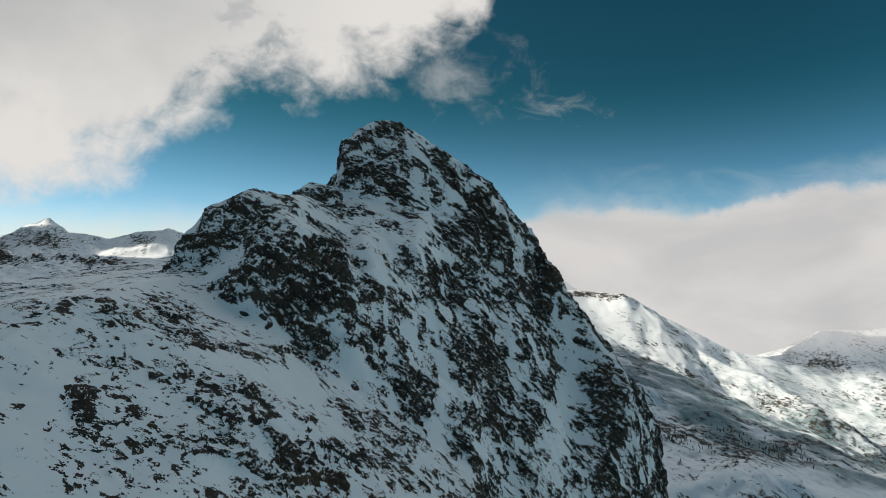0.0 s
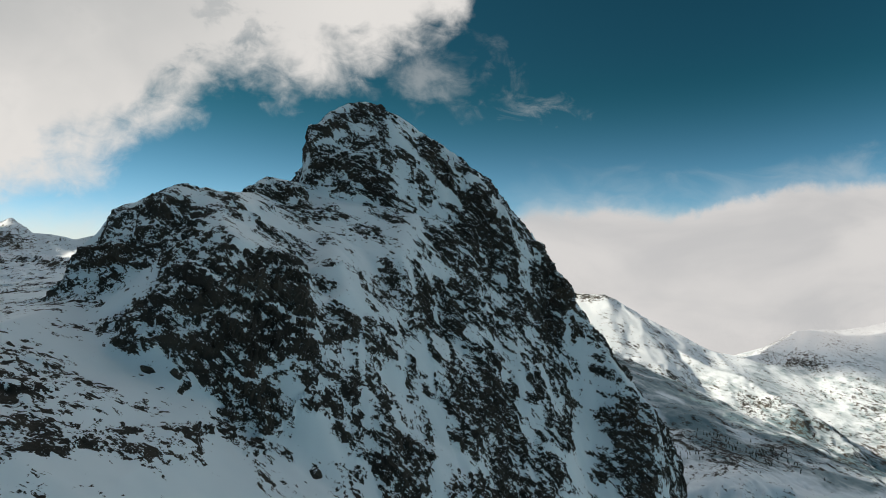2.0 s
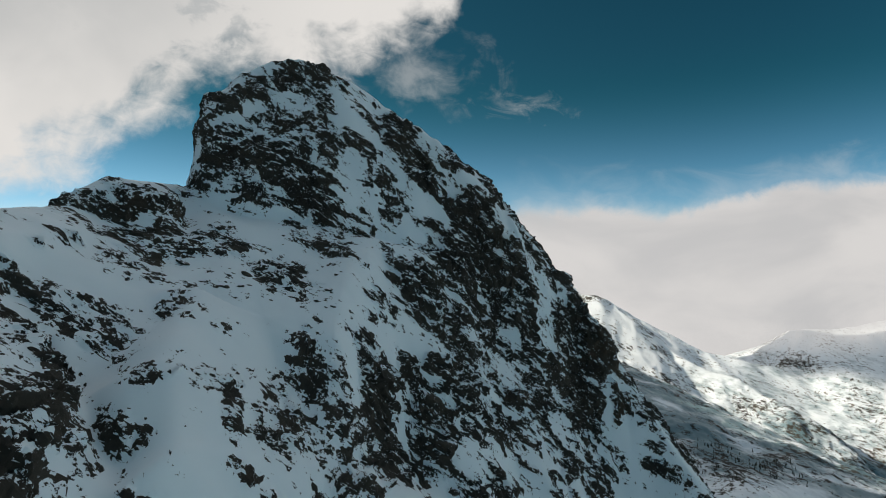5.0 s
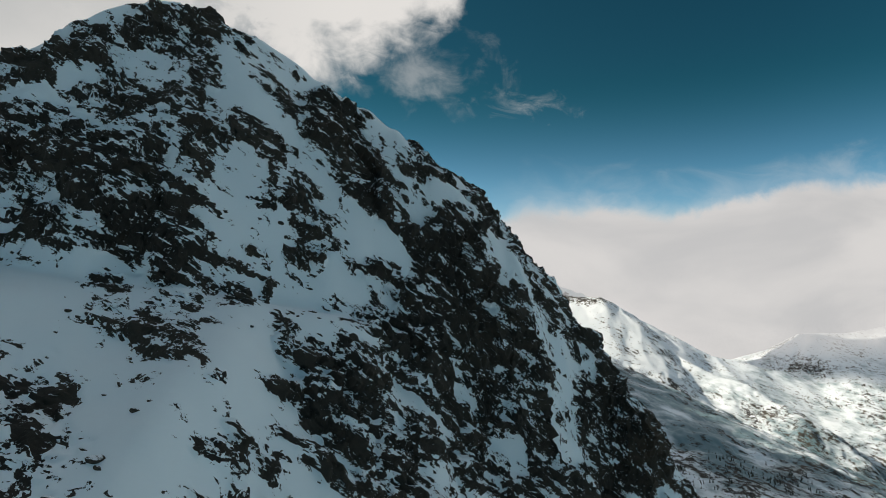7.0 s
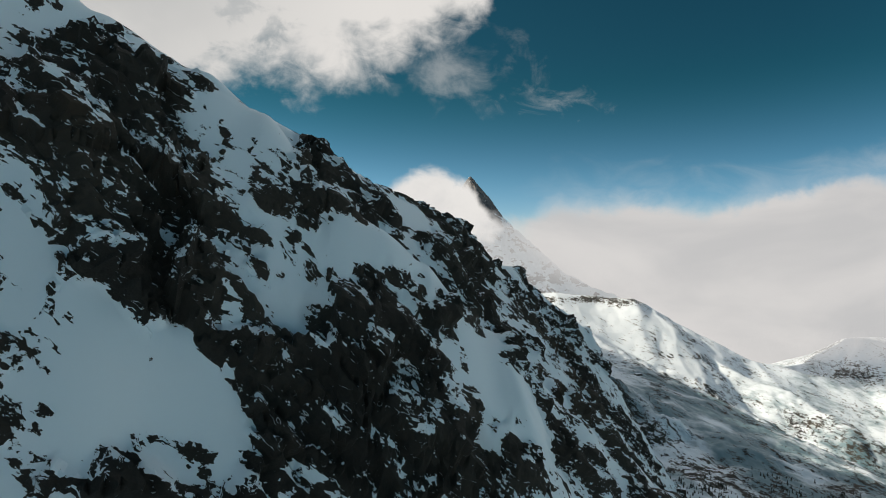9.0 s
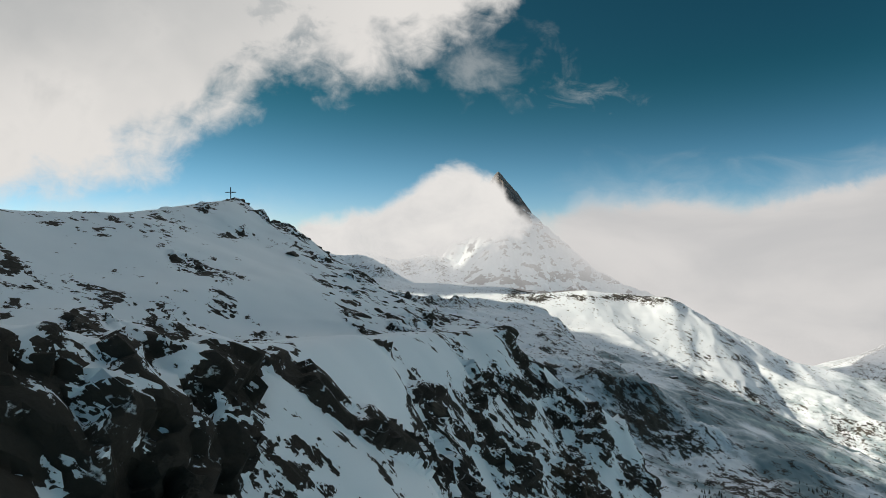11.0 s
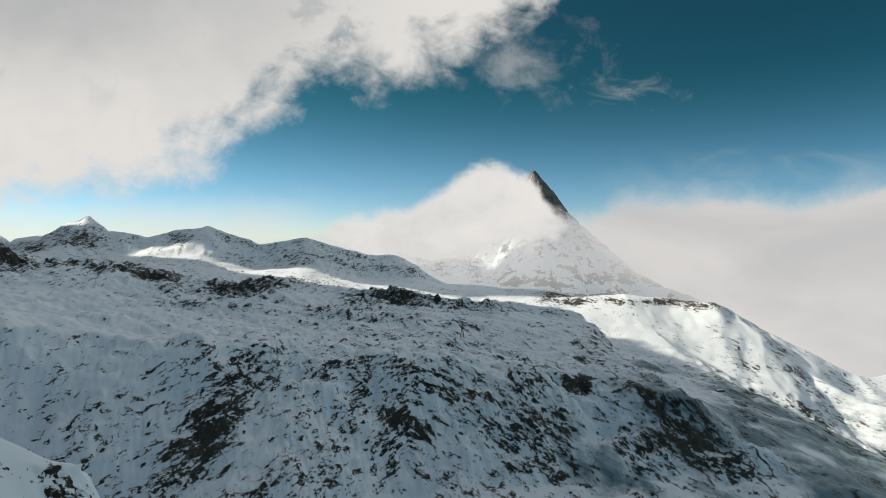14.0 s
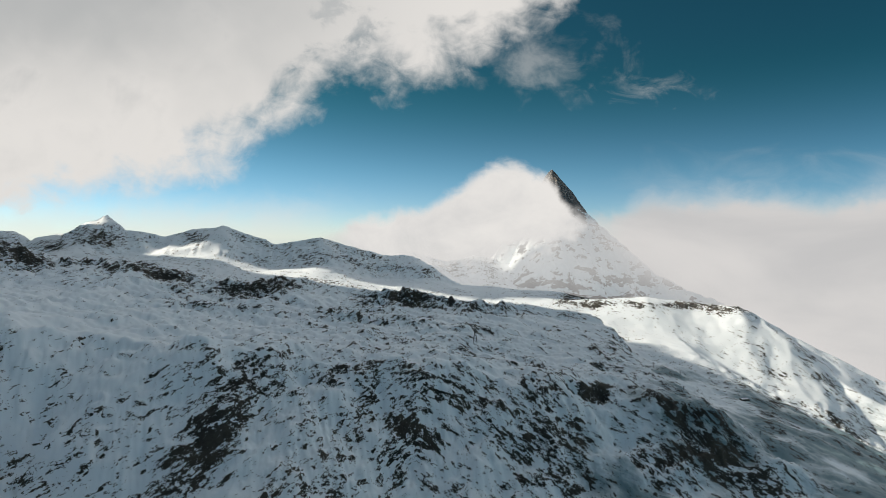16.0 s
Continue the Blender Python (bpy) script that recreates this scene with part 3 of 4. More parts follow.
def peak_forms(x, y, xs, ys):
    base = peak_base(x, y)
    down_y, down_x = np.gradient(base, ys, xs)
    steep = np.hypot(down_x, down_y)
    up = 1.0 / np.sqrt(1 + steep * steep)
    nx, ny = -down_x * up, -down_y * up
    # strata coordinates: a along the beds, b across them; the beds dip more on the east side
    p, q = x * 0.88 + y * 0.42, base * 0.85 + y * 0.55
    shift = 1.5 * fbm(x, y, 9, 3, 35)
    total = 0
    for weight, dip, seed in ((1 - ramp_of(x, -50, 10), radians(14), 41), (ramp_of(x, -50, 10), radians(48), 141)):
        a = (p * math.cos(dip) - q * math.sin(dip)) * 0.68 + shift
        b = p * math.sin(dip) + q * math.cos(dip) + shift
        beds = 1.7 * facets(a, b, 7.0, seed, 1.1) + 1.2 * facets(a + 3, b, 2.9, seed + 10, 1.1) + 0.75 * facets(a, b + 5, 1.25, seed + 20, 1.2)
        beds = beds + 1.3 * ridged(a, b, 17, 2, seed + 30)
        total = total + weight * beds
    rough = 0.55 + 0.65 * ramp_of(steep, 0.5, 1.3)
    rock = rough * (total + 0.35 * fbm(x + base, y, 2.0, 3, 81))
    level = 0.85 - 0.95 * ramp_of(steep, 0.6, 1.5) + 1.5 * fbm(x, y, 38, 2, 31) + 1.3 * fbm(p * 0.5, q, 10, 3, 91)
    fall = x + 0.22 * (y - 330) + 4 * fbm(x, y, 40, 2, 121)
    couloir = ramp_of(ridged(fall, 0.12 * y, 15, 2, 131, 0.4), 0.22, 0.62) * ramp_of(x, -50, -25) * ramp_of(y, 385, 370)
    level = level + (2.0 - 1.2 * ramp_of(x, 14, 26)) * couloir - 0.35 * ramp_of(x, -50, -25) * ramp_of(y, 385, 370)
    bx, by = x + 1.6 * fbm(x + 0.6 * base, y, 8, 4, 151, 0.6), y + 1.6 * fbm(x + 0.6 * base, y, 8, 4, 161, 0.6)
    level = level + slanting(bx, by, PEAK_FIELDS, 4.5)
    for fx, fy, rx, ry, amount in FIELDS:
        level = level + amount * np.exp(-((x - fx) / rx) ** 2 - ((y - fy) / ry) ** 2)
    cover = 0.3 * fbm(x, y, 16, 3, 101)
    rock = rock - level
    out = smax(cover, 0.6 * rock, 0.2) + 0.3 * np.maximum(np.minimum(level, 0), -4)
    px, py, pz = x + nx * out, y + ny * out, base + up * out
    # ledges that hold snow
    ux, uy, uz = (np.gradient(c, axis=1) for c in (px, py, pz))
    wx, wy, wz = (np.gradient(c, axis=0) for c in (px, py, pz))
    cx, cy, cz = uy * wz - uz * wy, uz * wx - ux * wz, ux * wy - uy * wx
    flat_top = cz / np.sqrt(cx * cx + cy * cy + cz * cz + 1e-9)
    ledge = (flat_top - 0.76) * 2.6 - 0.2 + 0.35 * fbm(p, q, 4, 3, 111)
    return px, py, pz, np.maximum(cover - rock, ledge)


xs = spans((-210, -60, 0.8), (-60, 80, 0.34), (80, 180, 0.7))
ys = spans((70, 290, 0.7), (290, 400, 0.34), (400, 540, 0.40), (540, 660, 1.2))
X, Y = np.meshgrid(xs, ys)
PX, PY, PZ, PS = peak_forms(X, Y, xs, ys)
peak = tagged(new("mountain_peak"), "steep dark rock peak streaked with fresh snow on its ledges", "mountain")
peak.location = (-36, 371, -150)
row = [0, int(np.searchsorted(ys, 238)), int(np.searchsorted(ys, 428)), len(ys) - 1]
col = [0, int(np.searchsorted(xs, -62)), len(xs) - 1]
for name, r0, r1, c0, c1 in (("front_slope", row[0], row[1], col[0], col[2]), ("shoulder", row[1], row[2], col[0], col[1]),
                             ("summit_face", row[1], row[2], col[1], col[2]), ("snow_ridge", row[2], row[3], col[0], col[2])):
    piece = slice(r0, r1 + 1), slice(c0, c1 + 1)
    ob = sheet(name, PX[piece], PY[piece], PZ[piece], PS[piece], MAT_PEAK, True)
    ob.parent = peak
    ob.matrix_parent_inverse = Matrix.Translation((36, -371, 150))


def rest(x, y):
    """The height of the peak's surface at a place."""
    i, j = np.searchsorted(ys, y), np.searchsorted(xs, x)
    near = slice(max(i - 4, 0), i + 5), slice(max(j - 4, 0), j + 5)
    k = np.argmin((PX[near] - x) ** 2 + (PY[near] - y) ** 2)
    return float(PZ[near].ravel()[k])


# ---- the ground: hills, plateau and far ridges in one sheet ----
LIP = [(-2400, 1700, -60), (-1666, 1775, -97), (-1356, 1821, -146), (-921, 1887, -205), (-611, 1934, -223), (-441, 2010, -255), (-127, 2107, -302), (317, 2275, -364), (464, 2246, -408), (681, 2176, -526), (868, 2101, -625), (1100, 2050, -800)]
D2 = [(-1550, 2310, -120), (-1259, 2347, -173), (-879, 2459, -195), (-559, 2560, -223), (-275, 2654, -256), (-22, 2741, -295), (340, 2893, -385)]


def ground_base(x, y):
    wx = x + 45 * fbm(x, y, 420, 4, 201)
    wy = y + 45 * fbm(x, y, 420, 4, 211)
    h = np.full(x.shape, -1250.0)
    # far ridge on the skyline
    far = crest(x + 10 * fbm(x, y, 90, 3, 203), y + 40 * fbm(x, y, 300, 3, 205), [(-5200, 3700, 260), (-3666, 3902, 111), (-3581, 3915, 110), (-3444, 3934, 30), (-3412, 3940, 60), (-3210, 3971, 92), (-2911, 4020, 226), (-2778, 4089, 133), (-2684, 4103, 120), (-2545, 4174, 78), (-2437, 4191, 98), (-2300, 4212, 133), (-2134, 4238, 158), (-1921, 4350, 73), (-1774, 4392, 16), (-1609, 4418, 49),
                       (-1439, 4444, 78), (-998, 4610, -53), (-759, 4647, -37), (-534, 4781, -105), (-325, 4865, -63), (-138, 4943, -94), (90, 5030, -60), (900, 5060, -180)], (0.5, 900, 0.5), (0.55, 330, 0.14), 14)
    h = smax(h, far, 20)
    # plateau edge, then the front hill
    past_lip = 1.3 * np.maximum(np.interp(wx, [p[0] for p in LIP], [p[1] for p in LIP]) - wy + 20, 0)
    h = smax(h, crest(wx, wy, [(-3600, 2650, 90), (-2818, 2715, 46), (-2415, 2776, 43), (-2253, 2799, -35), (-1796, 2870, -30), (-1553, 2905, -100), (-1231, 2953, -170), (-1113, 3073, -116), (-722, 3132, -184), (-275, 3200, -215), (5, 3242, -245), (452, 3309, -305)],
                      (0.22, 140, 0.1), (0.42, 70, 0.13), 10) - past_lip, 14)
    h = smax(h, crest(wx, wy, D2, (0.12, 140, 0.2), (0.42, 40, 0.2), 8) - past_lip, 10)
    h = smax(h, crest(wx, wy, LIP, (0.05, 900, 0.4), (0.85, 500, 0.6), 75), 25)
    # sunlit hill with the cliff band
    h = smax(h, crest(wx, wy, [(-300, 4150, -300), (342, 4101, -326), (850, 4179, -293), (1212, 4234, -330), (1430, 4165, -330), (1560, 4131, -400), (1815, 4116, -570), (2185, 4000, -742), (2600, 4000, -843), (2950, 3900, -916), (3150, 3800, -992)], (0.5, 300, 0.5), (0.38, 1200, 0.4), 12), 25)
    h = smax(h, crest(wx, wy, [(1650, 4000, -620), (1720, 3896, -658), (1947, 3596, -781), (2047, 3446, -799), (2131, 3296, -861), (2220, 3100, -900), (2350, 2800, -1050)], (0.75, 300, 0.5), (0.4, 300, 0.5), 12), 18)
    # hills beyond the valley
    h = smax(h, crest(wx, wy, [(2120, 4274, -950), (2712, 4269, -820), (3069, 4263, -642), (3448, 4263, -631), (4129, 4241, -513), (5800, 3900, -280)], (0.4, 900, 0.4), (0.35, 900, 0.4), 20), 30)
    # knoll by the valley
    h = smax(h, crest(wx, wy, [(560, 1400, -640), (802, 1492, -598), (1000, 1491, -628)], (0.5, 200, 0.5), (0.6, 200, 0.5), 40), 30)
    # high range added beside the flight, out of view, to shade the near slopes
    h = smax(h, crest(wx, wy, [(-1000, -900, 930), (-1100, 200, 1114), (-1500, 900, 1176), (-1950, 1300, 1360), (-2300, 1620, 1606), (-2750, 2050, 1950), (-3150, 2400, 2160), (-3600, 2800, 2400), (-4050, 3150, 2620), (-4300, 3350, 2740), (-4580, 3620, 2860), (-4750, 3740, 1700), (-5200, 4000, 622)],
                      (1.1, 400, 0.8), (4.0, 900, 1.2), 30) + 40 * fbm(x, y, 260, 3, 231), 40)
    # a second unseen massif, added to put the far ridge in shade
    h = smax(h, crest(wx, wy, [(-5900, 4130, 1914), (-5900, 4250, 3390), (-5900, 4700, 4005), (-5950, 4900, 4005)], (2.4, 900, 2.0), (4.4, 1200, 3.0), 30, 3.0), 40)
    # the flanks of the peak go on below its rocks
    outside = np.maximum(np.maximum(-205 - x, x - 175), 0) + np.maximum(np.maximum(75 - y, y - 655), 0)
    near = np.hypot(x - 60, y - 300)
    flank = peak_base(x, y) - 14 - 10 * ramp_of(near, 250, 700) - 0.9 * outside
    h = np.maximum(h, np.where(outside < 900, flank, -1250.0))
    # the foot of the peak
    h = smax(h, crest(x, y, [(-260, 120, -120), (-160, 330, -110), (-60, 520, -120)], (0.4, 100, 0.5), (0.6, 100, 0.5), 40), 30)
    return h


theta = np.radians(np.concatenate([np.arange(-46, 56, 0.128), np.arange(56, 314, 1.6), [314.0]]))
radius = np.geomspace(330, 7600, 650)
R, T = np.meshgrid(np.concatenate([np.arange(0.0, 330.0, 8.0), radius]), theta, indexing="ij")
GX, GY = 60 - R * np.sin(T), 300 + R * np.cos(T)


def steepness(z):
    along = np.gradient(z, axis=0) / np.maximum(np.gradient(R, axis=0), 1e-3)
    around = np.gradient(z, axis=1) / np.maximum(np.gradient(T, axis=1) * np.maximum(R, 1), 1e-3)
    return np.hypot(along, around)


base = ground_base(GX, GY)
amount = ramp_of(R, 250, 700)
dome = np.exp(-((GX + 2030) / 330) ** 2 - ((GY - 4130) / 260) ** 2) + np.exp(-((GX + 2620) / 200) ** 2 - ((GY - 3980) / 200) ** 2)
wild = (1 - 0.25 * np.minimum(dome, 1)) * (0.22 + 0.78 * ramp_of(steepness(base), 0.2, 0.65)) * (1 - 0.93 * ramp_of(GY, 3200, 3600) * ramp_of(GX, 200, 500))
buttress = ridged(GX - 0.5 * GY, 0.45 * GY, 430, 4, 331, 0.5)
gully = ridged(GX + 0.5 * GY, 0.35 * GY, 90, 3, 335, 0.5)
crag = ridged(GX, GY, 300, 6, 301, 0.42)
beds = facets(0.4 * GX + 0.3 * GY, GY * 0.4 + base * 1.3 - 0.35 * GX, 30, 341, 0.8) + 0.5 * facets(0.4 * GX + 0.3 * GY, GY * 0.4 + base * 1.3 - 0.35 * GX, 12, 351, 0.8)
front = ramp_of(GY, 2500, 2150) * ramp_of(GY, 1100, 1500)
GZ = base + amount * wild * (11 * crag + 3 * gully + 4.0 * beds + 6 * fbm(GX, GY, 90, 5, 311) + 34 * front * buttress + 6 * front * gully)
GZ = GZ + amount * (10 * fbm(GX, GY, 500, 3, 315) + (6 * fbm(GX, 1.6 * GY, 170, 5, 317) + 7 * ridged(GX, 1.5 * GY, 260, 5, 319)) * ramp_of(GY, 1700, 2100) * ramp_of(GY, 3700, 3300))
off_d = GY - np.interp(GX, [-2818, -2253, -1553, -722, 452], [2715, 2799, 2905, 3132, 3309])
rocky = np.exp(-((off_d + 40) / 190) ** 2) * ramp_of(GX, 400, -300)
off_2 = GY - np.interp(GX, [p[0] for p in D2], [p[1] for p in D2])
rocky = np.maximum(rocky, 0.6 * np.exp(-(off_2 / 60) ** 2) * ramp_of(GX, 400, 200) * ramp_of(GX, -1500, -1300))
rocky = rocky * np.clip(0.55 + 1.1 * fbm(GX, GY, 330, 3, 373), 0, 1)
flatland = ramp_of(GY, 1800, 2050) * ramp_of(GY, 3100, 2800) * ramp_of(GX, 900, 500)
knob = ridged(GX, 1.7 * GY, 150, 5, 395, 0.55)
off_lip = GY - np.interp(GX, [p[0] for p in LIP], [p[1] for p in LIP])
GZ = GZ + 10 * flatland * knob + 30 * np.exp(-(off_lip / 170) ** 2) * fbm(GX, GY, 260, 4, 405)
GZ = GZ + rocky * (34 * ridged(GX, GY, 150, 5, 371) + 11 * facets(GX, GY, 36, 375))
hill = ramp_of(GY, 3000, 3400) * ramp_of(GX, 450, 800)
GZ = GZ + hill * (6 * ridged(0.66 * GX + 0.75 * GY + 60 * fbm(GX, GY, 500, 2, 383), 0.35 * (0.75 * GX - 0.66 * GY), 430, 1, 381, 0.4) + 1.2 * fbm(GX, GY, 60, 4, 385))
GZ = GZ + amount * (1.6 - hill) * fbm(GX, GY, 34, 3, 387)
RIB = [(360, 2772), (401, 2606), (435, 2458), (448, 2289), (480, 2244), (539, 2220), (596, 2196), (640, 2150)]
off_rib = np.full(GX.shape, 9e9)
for (ax, ay), (bx, by) in zip(RIB, RIB[1:]):
    along = np.clip(((GX - ax) * (bx - ax) + (GY - ay) * (by - ay)) / ((bx - ax) ** 2 + (by - ay) ** 2), 0, 1)
    off_rib = np.minimum(off_rib, np.hypot(GX - ax - along * (bx - ax), GY - ay - along * (by - ay)))
rib = np.exp(-(off_rib / 20) ** 2) * np.clip(0.8 + 0.9 * fbm(GX, GY, 70, 3, 397), 0, 1.3)
GZ = GZ + 9 * rib
steep = steepness(GZ)
GS = 3.3 - 2.5 * ramp_of(steep, 0.35, 1.1) + 1.5 * fbm(GX, GY, 330, 4, 321) + 0.35 + 1.7 * ramp_of(GX, -600, -1000) * ramp_of(GY, 2500, 2200) + 0.8 * crag - 0.7 * beds
fall_line = 0.94 * GX + 0.35 * GY + 22 * fbm(GX, GY, 170, 3, 399)
chute = ramp_of(ridged(fall_line, 0.16 * GY, 120, 3, 401, 0.5), 0.2, 0.75)
GS = GS + 1.5 * front * fbm(0.8 * GX + 0.5 * GY, GY - 0.6 * GX, 75, 3, 403) + front * (0.25 + 0.35 * ramp_of(GX, -300, -900)) - 0.9 * front * (buttress - 0.1) + 0.9 * front * chute
GS = GS + 0.22 * front * (1.0 - GS) + 1.1 * ramp_of(GX, -900, -1300) * ramp_of(GY, 2900, 2600) * ramp_of(GY, 1800, 2000)
GS = GS - 2.0 * rib - 2.6 * rocky - 2.0 * flatland * ramp_of(knob, 0.3, 0.75) + 0.4 * np.minimum(dome, 1)
GS = GS - 0.8 * ramp_of(GY, 1750, 2000) * ramp_of(GY, 3100, 2800) * ramp_of(GX, 700, 300) * (0.1 + 0.8 * fbm(GX, 1.5 * GY, 160, 4, 391))
GS = GS - 0.2 * ramp_of(GX, 450, 700) * ramp_of(GY, 3000, 2600) * ramp_of(base, -420, -560)
GS = GS + 0.5 * ramp_of(GX, 450, 800) * ramp_of(GY, 1100, 1400) * ramp_of(GY, 3000, 2600) - (0.5 + 0.6 * fbm(GX, GY, 200, 3, 393)) * ramp_of(GX, 800, 1100) * ramp_of(GY, 2600, 3000) - 0.3 * ramp_of(GX, 2300, 2500)
# bare crags and bands (-) and drifts (+) on the slopes: place, two half axes, amount
CRAGS = [(-639, 1707, 36, 131, 60, -16, -4.8), (-632, 1829, 16, 70, 37, -22, -3.2), (-1105, 1813, 13, 59, 18, -10, -4.8),
         (-1048, 1759, 15, 36, 12, -4, -4.8), (-190, 1903, 74, 6, 5, -24, -4.8), (-368, 2007, 94, 16, 5, -28, -2.9),
         (-126, 2021, 124, 16, -1, -26, -2.4), (0, 2033, 59, -1, -8, -25, -2.6), (311, 2249, 56, 34, -6, -47, -5.4),
         (478, 2283, 136, -198, -17, -38, -2.6), (518, 2112, 194, 44, -22, -39, -2.4), (708, 2104, 127, -19, -23, -35, -2.2),
         (-672, 1591, 67, 31, 23, -17, -3.2)]
BANDS = [(-1669, 2823, 155, 101, 65, -98, -3), (-1506, 2798, 220, -140, 77, -146, -2.4), (-2282, 2769, 60, 20, 30, -38, -2.8),
         (-2012, 2774, 110, 10, 40, -45, -2), (-1123, 3037, 135, -36, 23, -51, -2.4), (-1009, 3826, 229, 87, 28, -97, -2),
         (1348, 4118, 134, -40, -27, -73, -3.5), (626, 4603, 296, 111, -24, -165, -2.4), (1512, 3362, 138, -7, -40, -58, -2.4),
         (1430, 3615, 127, 37, -15, -36, -1.6), (-457, 3121, 163, 32, 9, -44, -2)]
SCRUB = [(839, 1924, 111, -18, -64, -128, -3.2), (966, 1785, 96, -26, -35, -56, -2.8), (1244, 1938, 130, 58, -58, -90, -3.6),
         (1232, 2230, 68, -105, -47, -70, -1.6), (1563, 2104, 141, 13, -50, -62, -2.2), (1067, 1771, 125, 24, -62, -87, -2.5)]
DRIFTS = [(-397, 1899, -8, -154, -22, -4, 2), (-493, 1706, 19, 110, 61, -14, 1.8), (-1306, 1881, 42, 69, 145, -141, 1.2),
          (332, 2096, 26, -144, -60, -75, 1.5), (139, 2758, 237, -221, -36, -226, 1.4), (-977, 2260, 435, -30, 103, -178, 1.3),
          (780, 2531, 81, -312, -100, -207, 1.5), (-6, 1917, 89, 1, -25, -58, 1), (1019, 3772, 215, 15, -94, -261, 1.5),
          (-892, 1747, 21, 65, 64, -30, 1.2), (-289, 1958, -6, -67, -25, 0, 1.2), (777, 1438, 137, 4, -30, -70, 2.5),
          (1226, 1654, 190, 42, -103, -132, 2.5), (1082, 2164, 92, -246, -131, -209, 1.5)]
RIDGES = [(-2751, 3845, 98, 163, 41, -59, -1.6), (-2258, 4091, 128, -28, 44, -67, -2), (-1216, 4317, 240, 158, 15, -69, -1.6),
          (-781, 4451, 313, -93, 5, -68, -1.6), (-427, 4666, 174, 12, 4, -59, -1.2), (-1825, 4303, 108, 44, 14, -40, -2),
          (-1934, 4096, 157, 155, 28, -86, 2), (-3146, 3797, 117, -8, 82, -77, -2)]
GS = GS + 0.9 * ramp_of(GY, 3800, 4000) * ramp_of(GX, 300, 0) + hill * (1.3 + 2.0 * fbm(GX, GY, 260, 3, 389))
GS = GS + slanting(GX + 9 * fbm(GX, GY, 60, 4, 353), GY + 9 * fbm(GX, GY, 60, 4, 355), [CRAGS, BANDS, SCRUB, DRIFTS, RIDGES], 6.0)
GS = GS - (4.5 + 5 * fbm(GX, GY, 120, 3, 361)) * ramp_of(GY, 3950, 4060) * ramp_of(GX, 200, 420) * ramp_of(GX, 1650, 1500) * ramp_of(base, -375, -345) * ramp_of(base, -305, -325)
# where the low valley slopes get shade put into their snow colour
shade_or_veil = ramp_of(GX, -200, 600) * ramp_of(base, -230, -480) * ramp_of(GY, 3300, 2900) * ramp_of(GY, 1580, 1780) * np.clip(0.4 + 0.4 * ramp_of(GX, 600, 1000) + 0.7 * fbm(GX, GY, 240, 4, 407), 0, 1)
# the lowest sunlit flank is dulled the same way, as if lit more weakly
shade_or_veil = np.maximum(shade_or_veil, 0.5 * ramp_of(GX, 1500, 1900) * ramp_of(base, -680, -860) * np.clip(0.9 + 0.7 * fbm(GX, GY, 240, 4, 409), 0, 1))
GS = GS - 1.3 * shade_or_veil
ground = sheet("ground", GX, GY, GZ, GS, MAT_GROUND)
ground.data.attributes.new("shade_or_veil", "FLOAT", "POINT").data.foreach_set("value", shade_or_veil.astype(np.float32).ravel())
tagged(ground, "snow-covered alpine slopes and plateau with bare rock bands", "ground", kind="structure")

# ---- the pyramid mountain ----
mx, my = spans((-700, 1700, 7.0)), spans((4420, 5500, 7.0))
X2, Y2 = np.meshgrid(mx, my)
vx, vy = X2 + 10 * fbm(X2, Y2, 110, 4, 401), Y2 + 10 * fbm(X2, Y2, 110, 4, 411)
M = crest(vx, vy, [(312, 5128, 656), (440, 5121, 500), (595, 5097, 286), (875, 5071, 29), (1100, 5070, -178), (1340, 5056, -312), (1640, 5040, -420)], (1.3, 900, 1.3), (1.15, 300, 0.9), 5)
M = smax(M, crest(vx, vy, [(307, 5128, 653), (91, 5067, 268), (21, 5031, 34), (-140, 4973, -95), (-500, 4900, -260)], (1.1, 300, 0.8), (1.3, 900, 1.2), 5), 10)
M = smax(M, crest(vx, vy, [(307, 5128, 653), (341, 5024, 262), (402, 4927, 32), (519, 4790, -141), (627, 4652, -259), (700, 4450, -400)], (0.95, 200, 0.7), (0.95, 200, 0.7), 5), 12)
crag2 = ridged(X2, Y2, 120, 5, 421, 0.55)
M = M + ramp_of(M, 640, 420) * (6 * crag2 + 4 * facets(X2, Y2 + 0.6 * M, 45, 431))
gy, gx = np.gradient(M, my, mx)
MS = 4 - 5.5 * ramp_of(M, 150, 420) - 3.2 * ramp_of(np.hypot(gx, gy), 0.6, 1.7) + 2.2 * fbm(X2, M + Y2, 90, 4, 441) - 2.2 * np.exp(-((M + 250 + 20 * fbm(X2, Y2, 200, 3, 451)) / 38) ** 2)
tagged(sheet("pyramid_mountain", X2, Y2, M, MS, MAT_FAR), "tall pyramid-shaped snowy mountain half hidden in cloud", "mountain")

# ---- cloud round the pyramid mountain and over the valley ----
mat, n = material("drifting_cloud")
place = n.add("ShaderNodeTexCoord").outputs["Object"]
across, down, facing = layout(n, n.vec("SUBTRACT", place, tuple(VIEW)))
flat = n.add("ShaderNodeCombineXYZ", {0: across, 1: down}).outputs[0]
puff = n.math("SUBTRACT", n.noise(flat, 0.8, 8.0, 0.58, 0.4), 0.5)
wisp = n.math("SUBTRACT", n.noise(n.vec("MULTIPLY", flat, (0.8, 1.2, 1)), 2.4, 7.0, 0.6, 0.5), 0.5)
shape = n.math("MULTIPLY_ADD", wisp, 0.5, n.math("MULTIPLY", puff, 1.4))
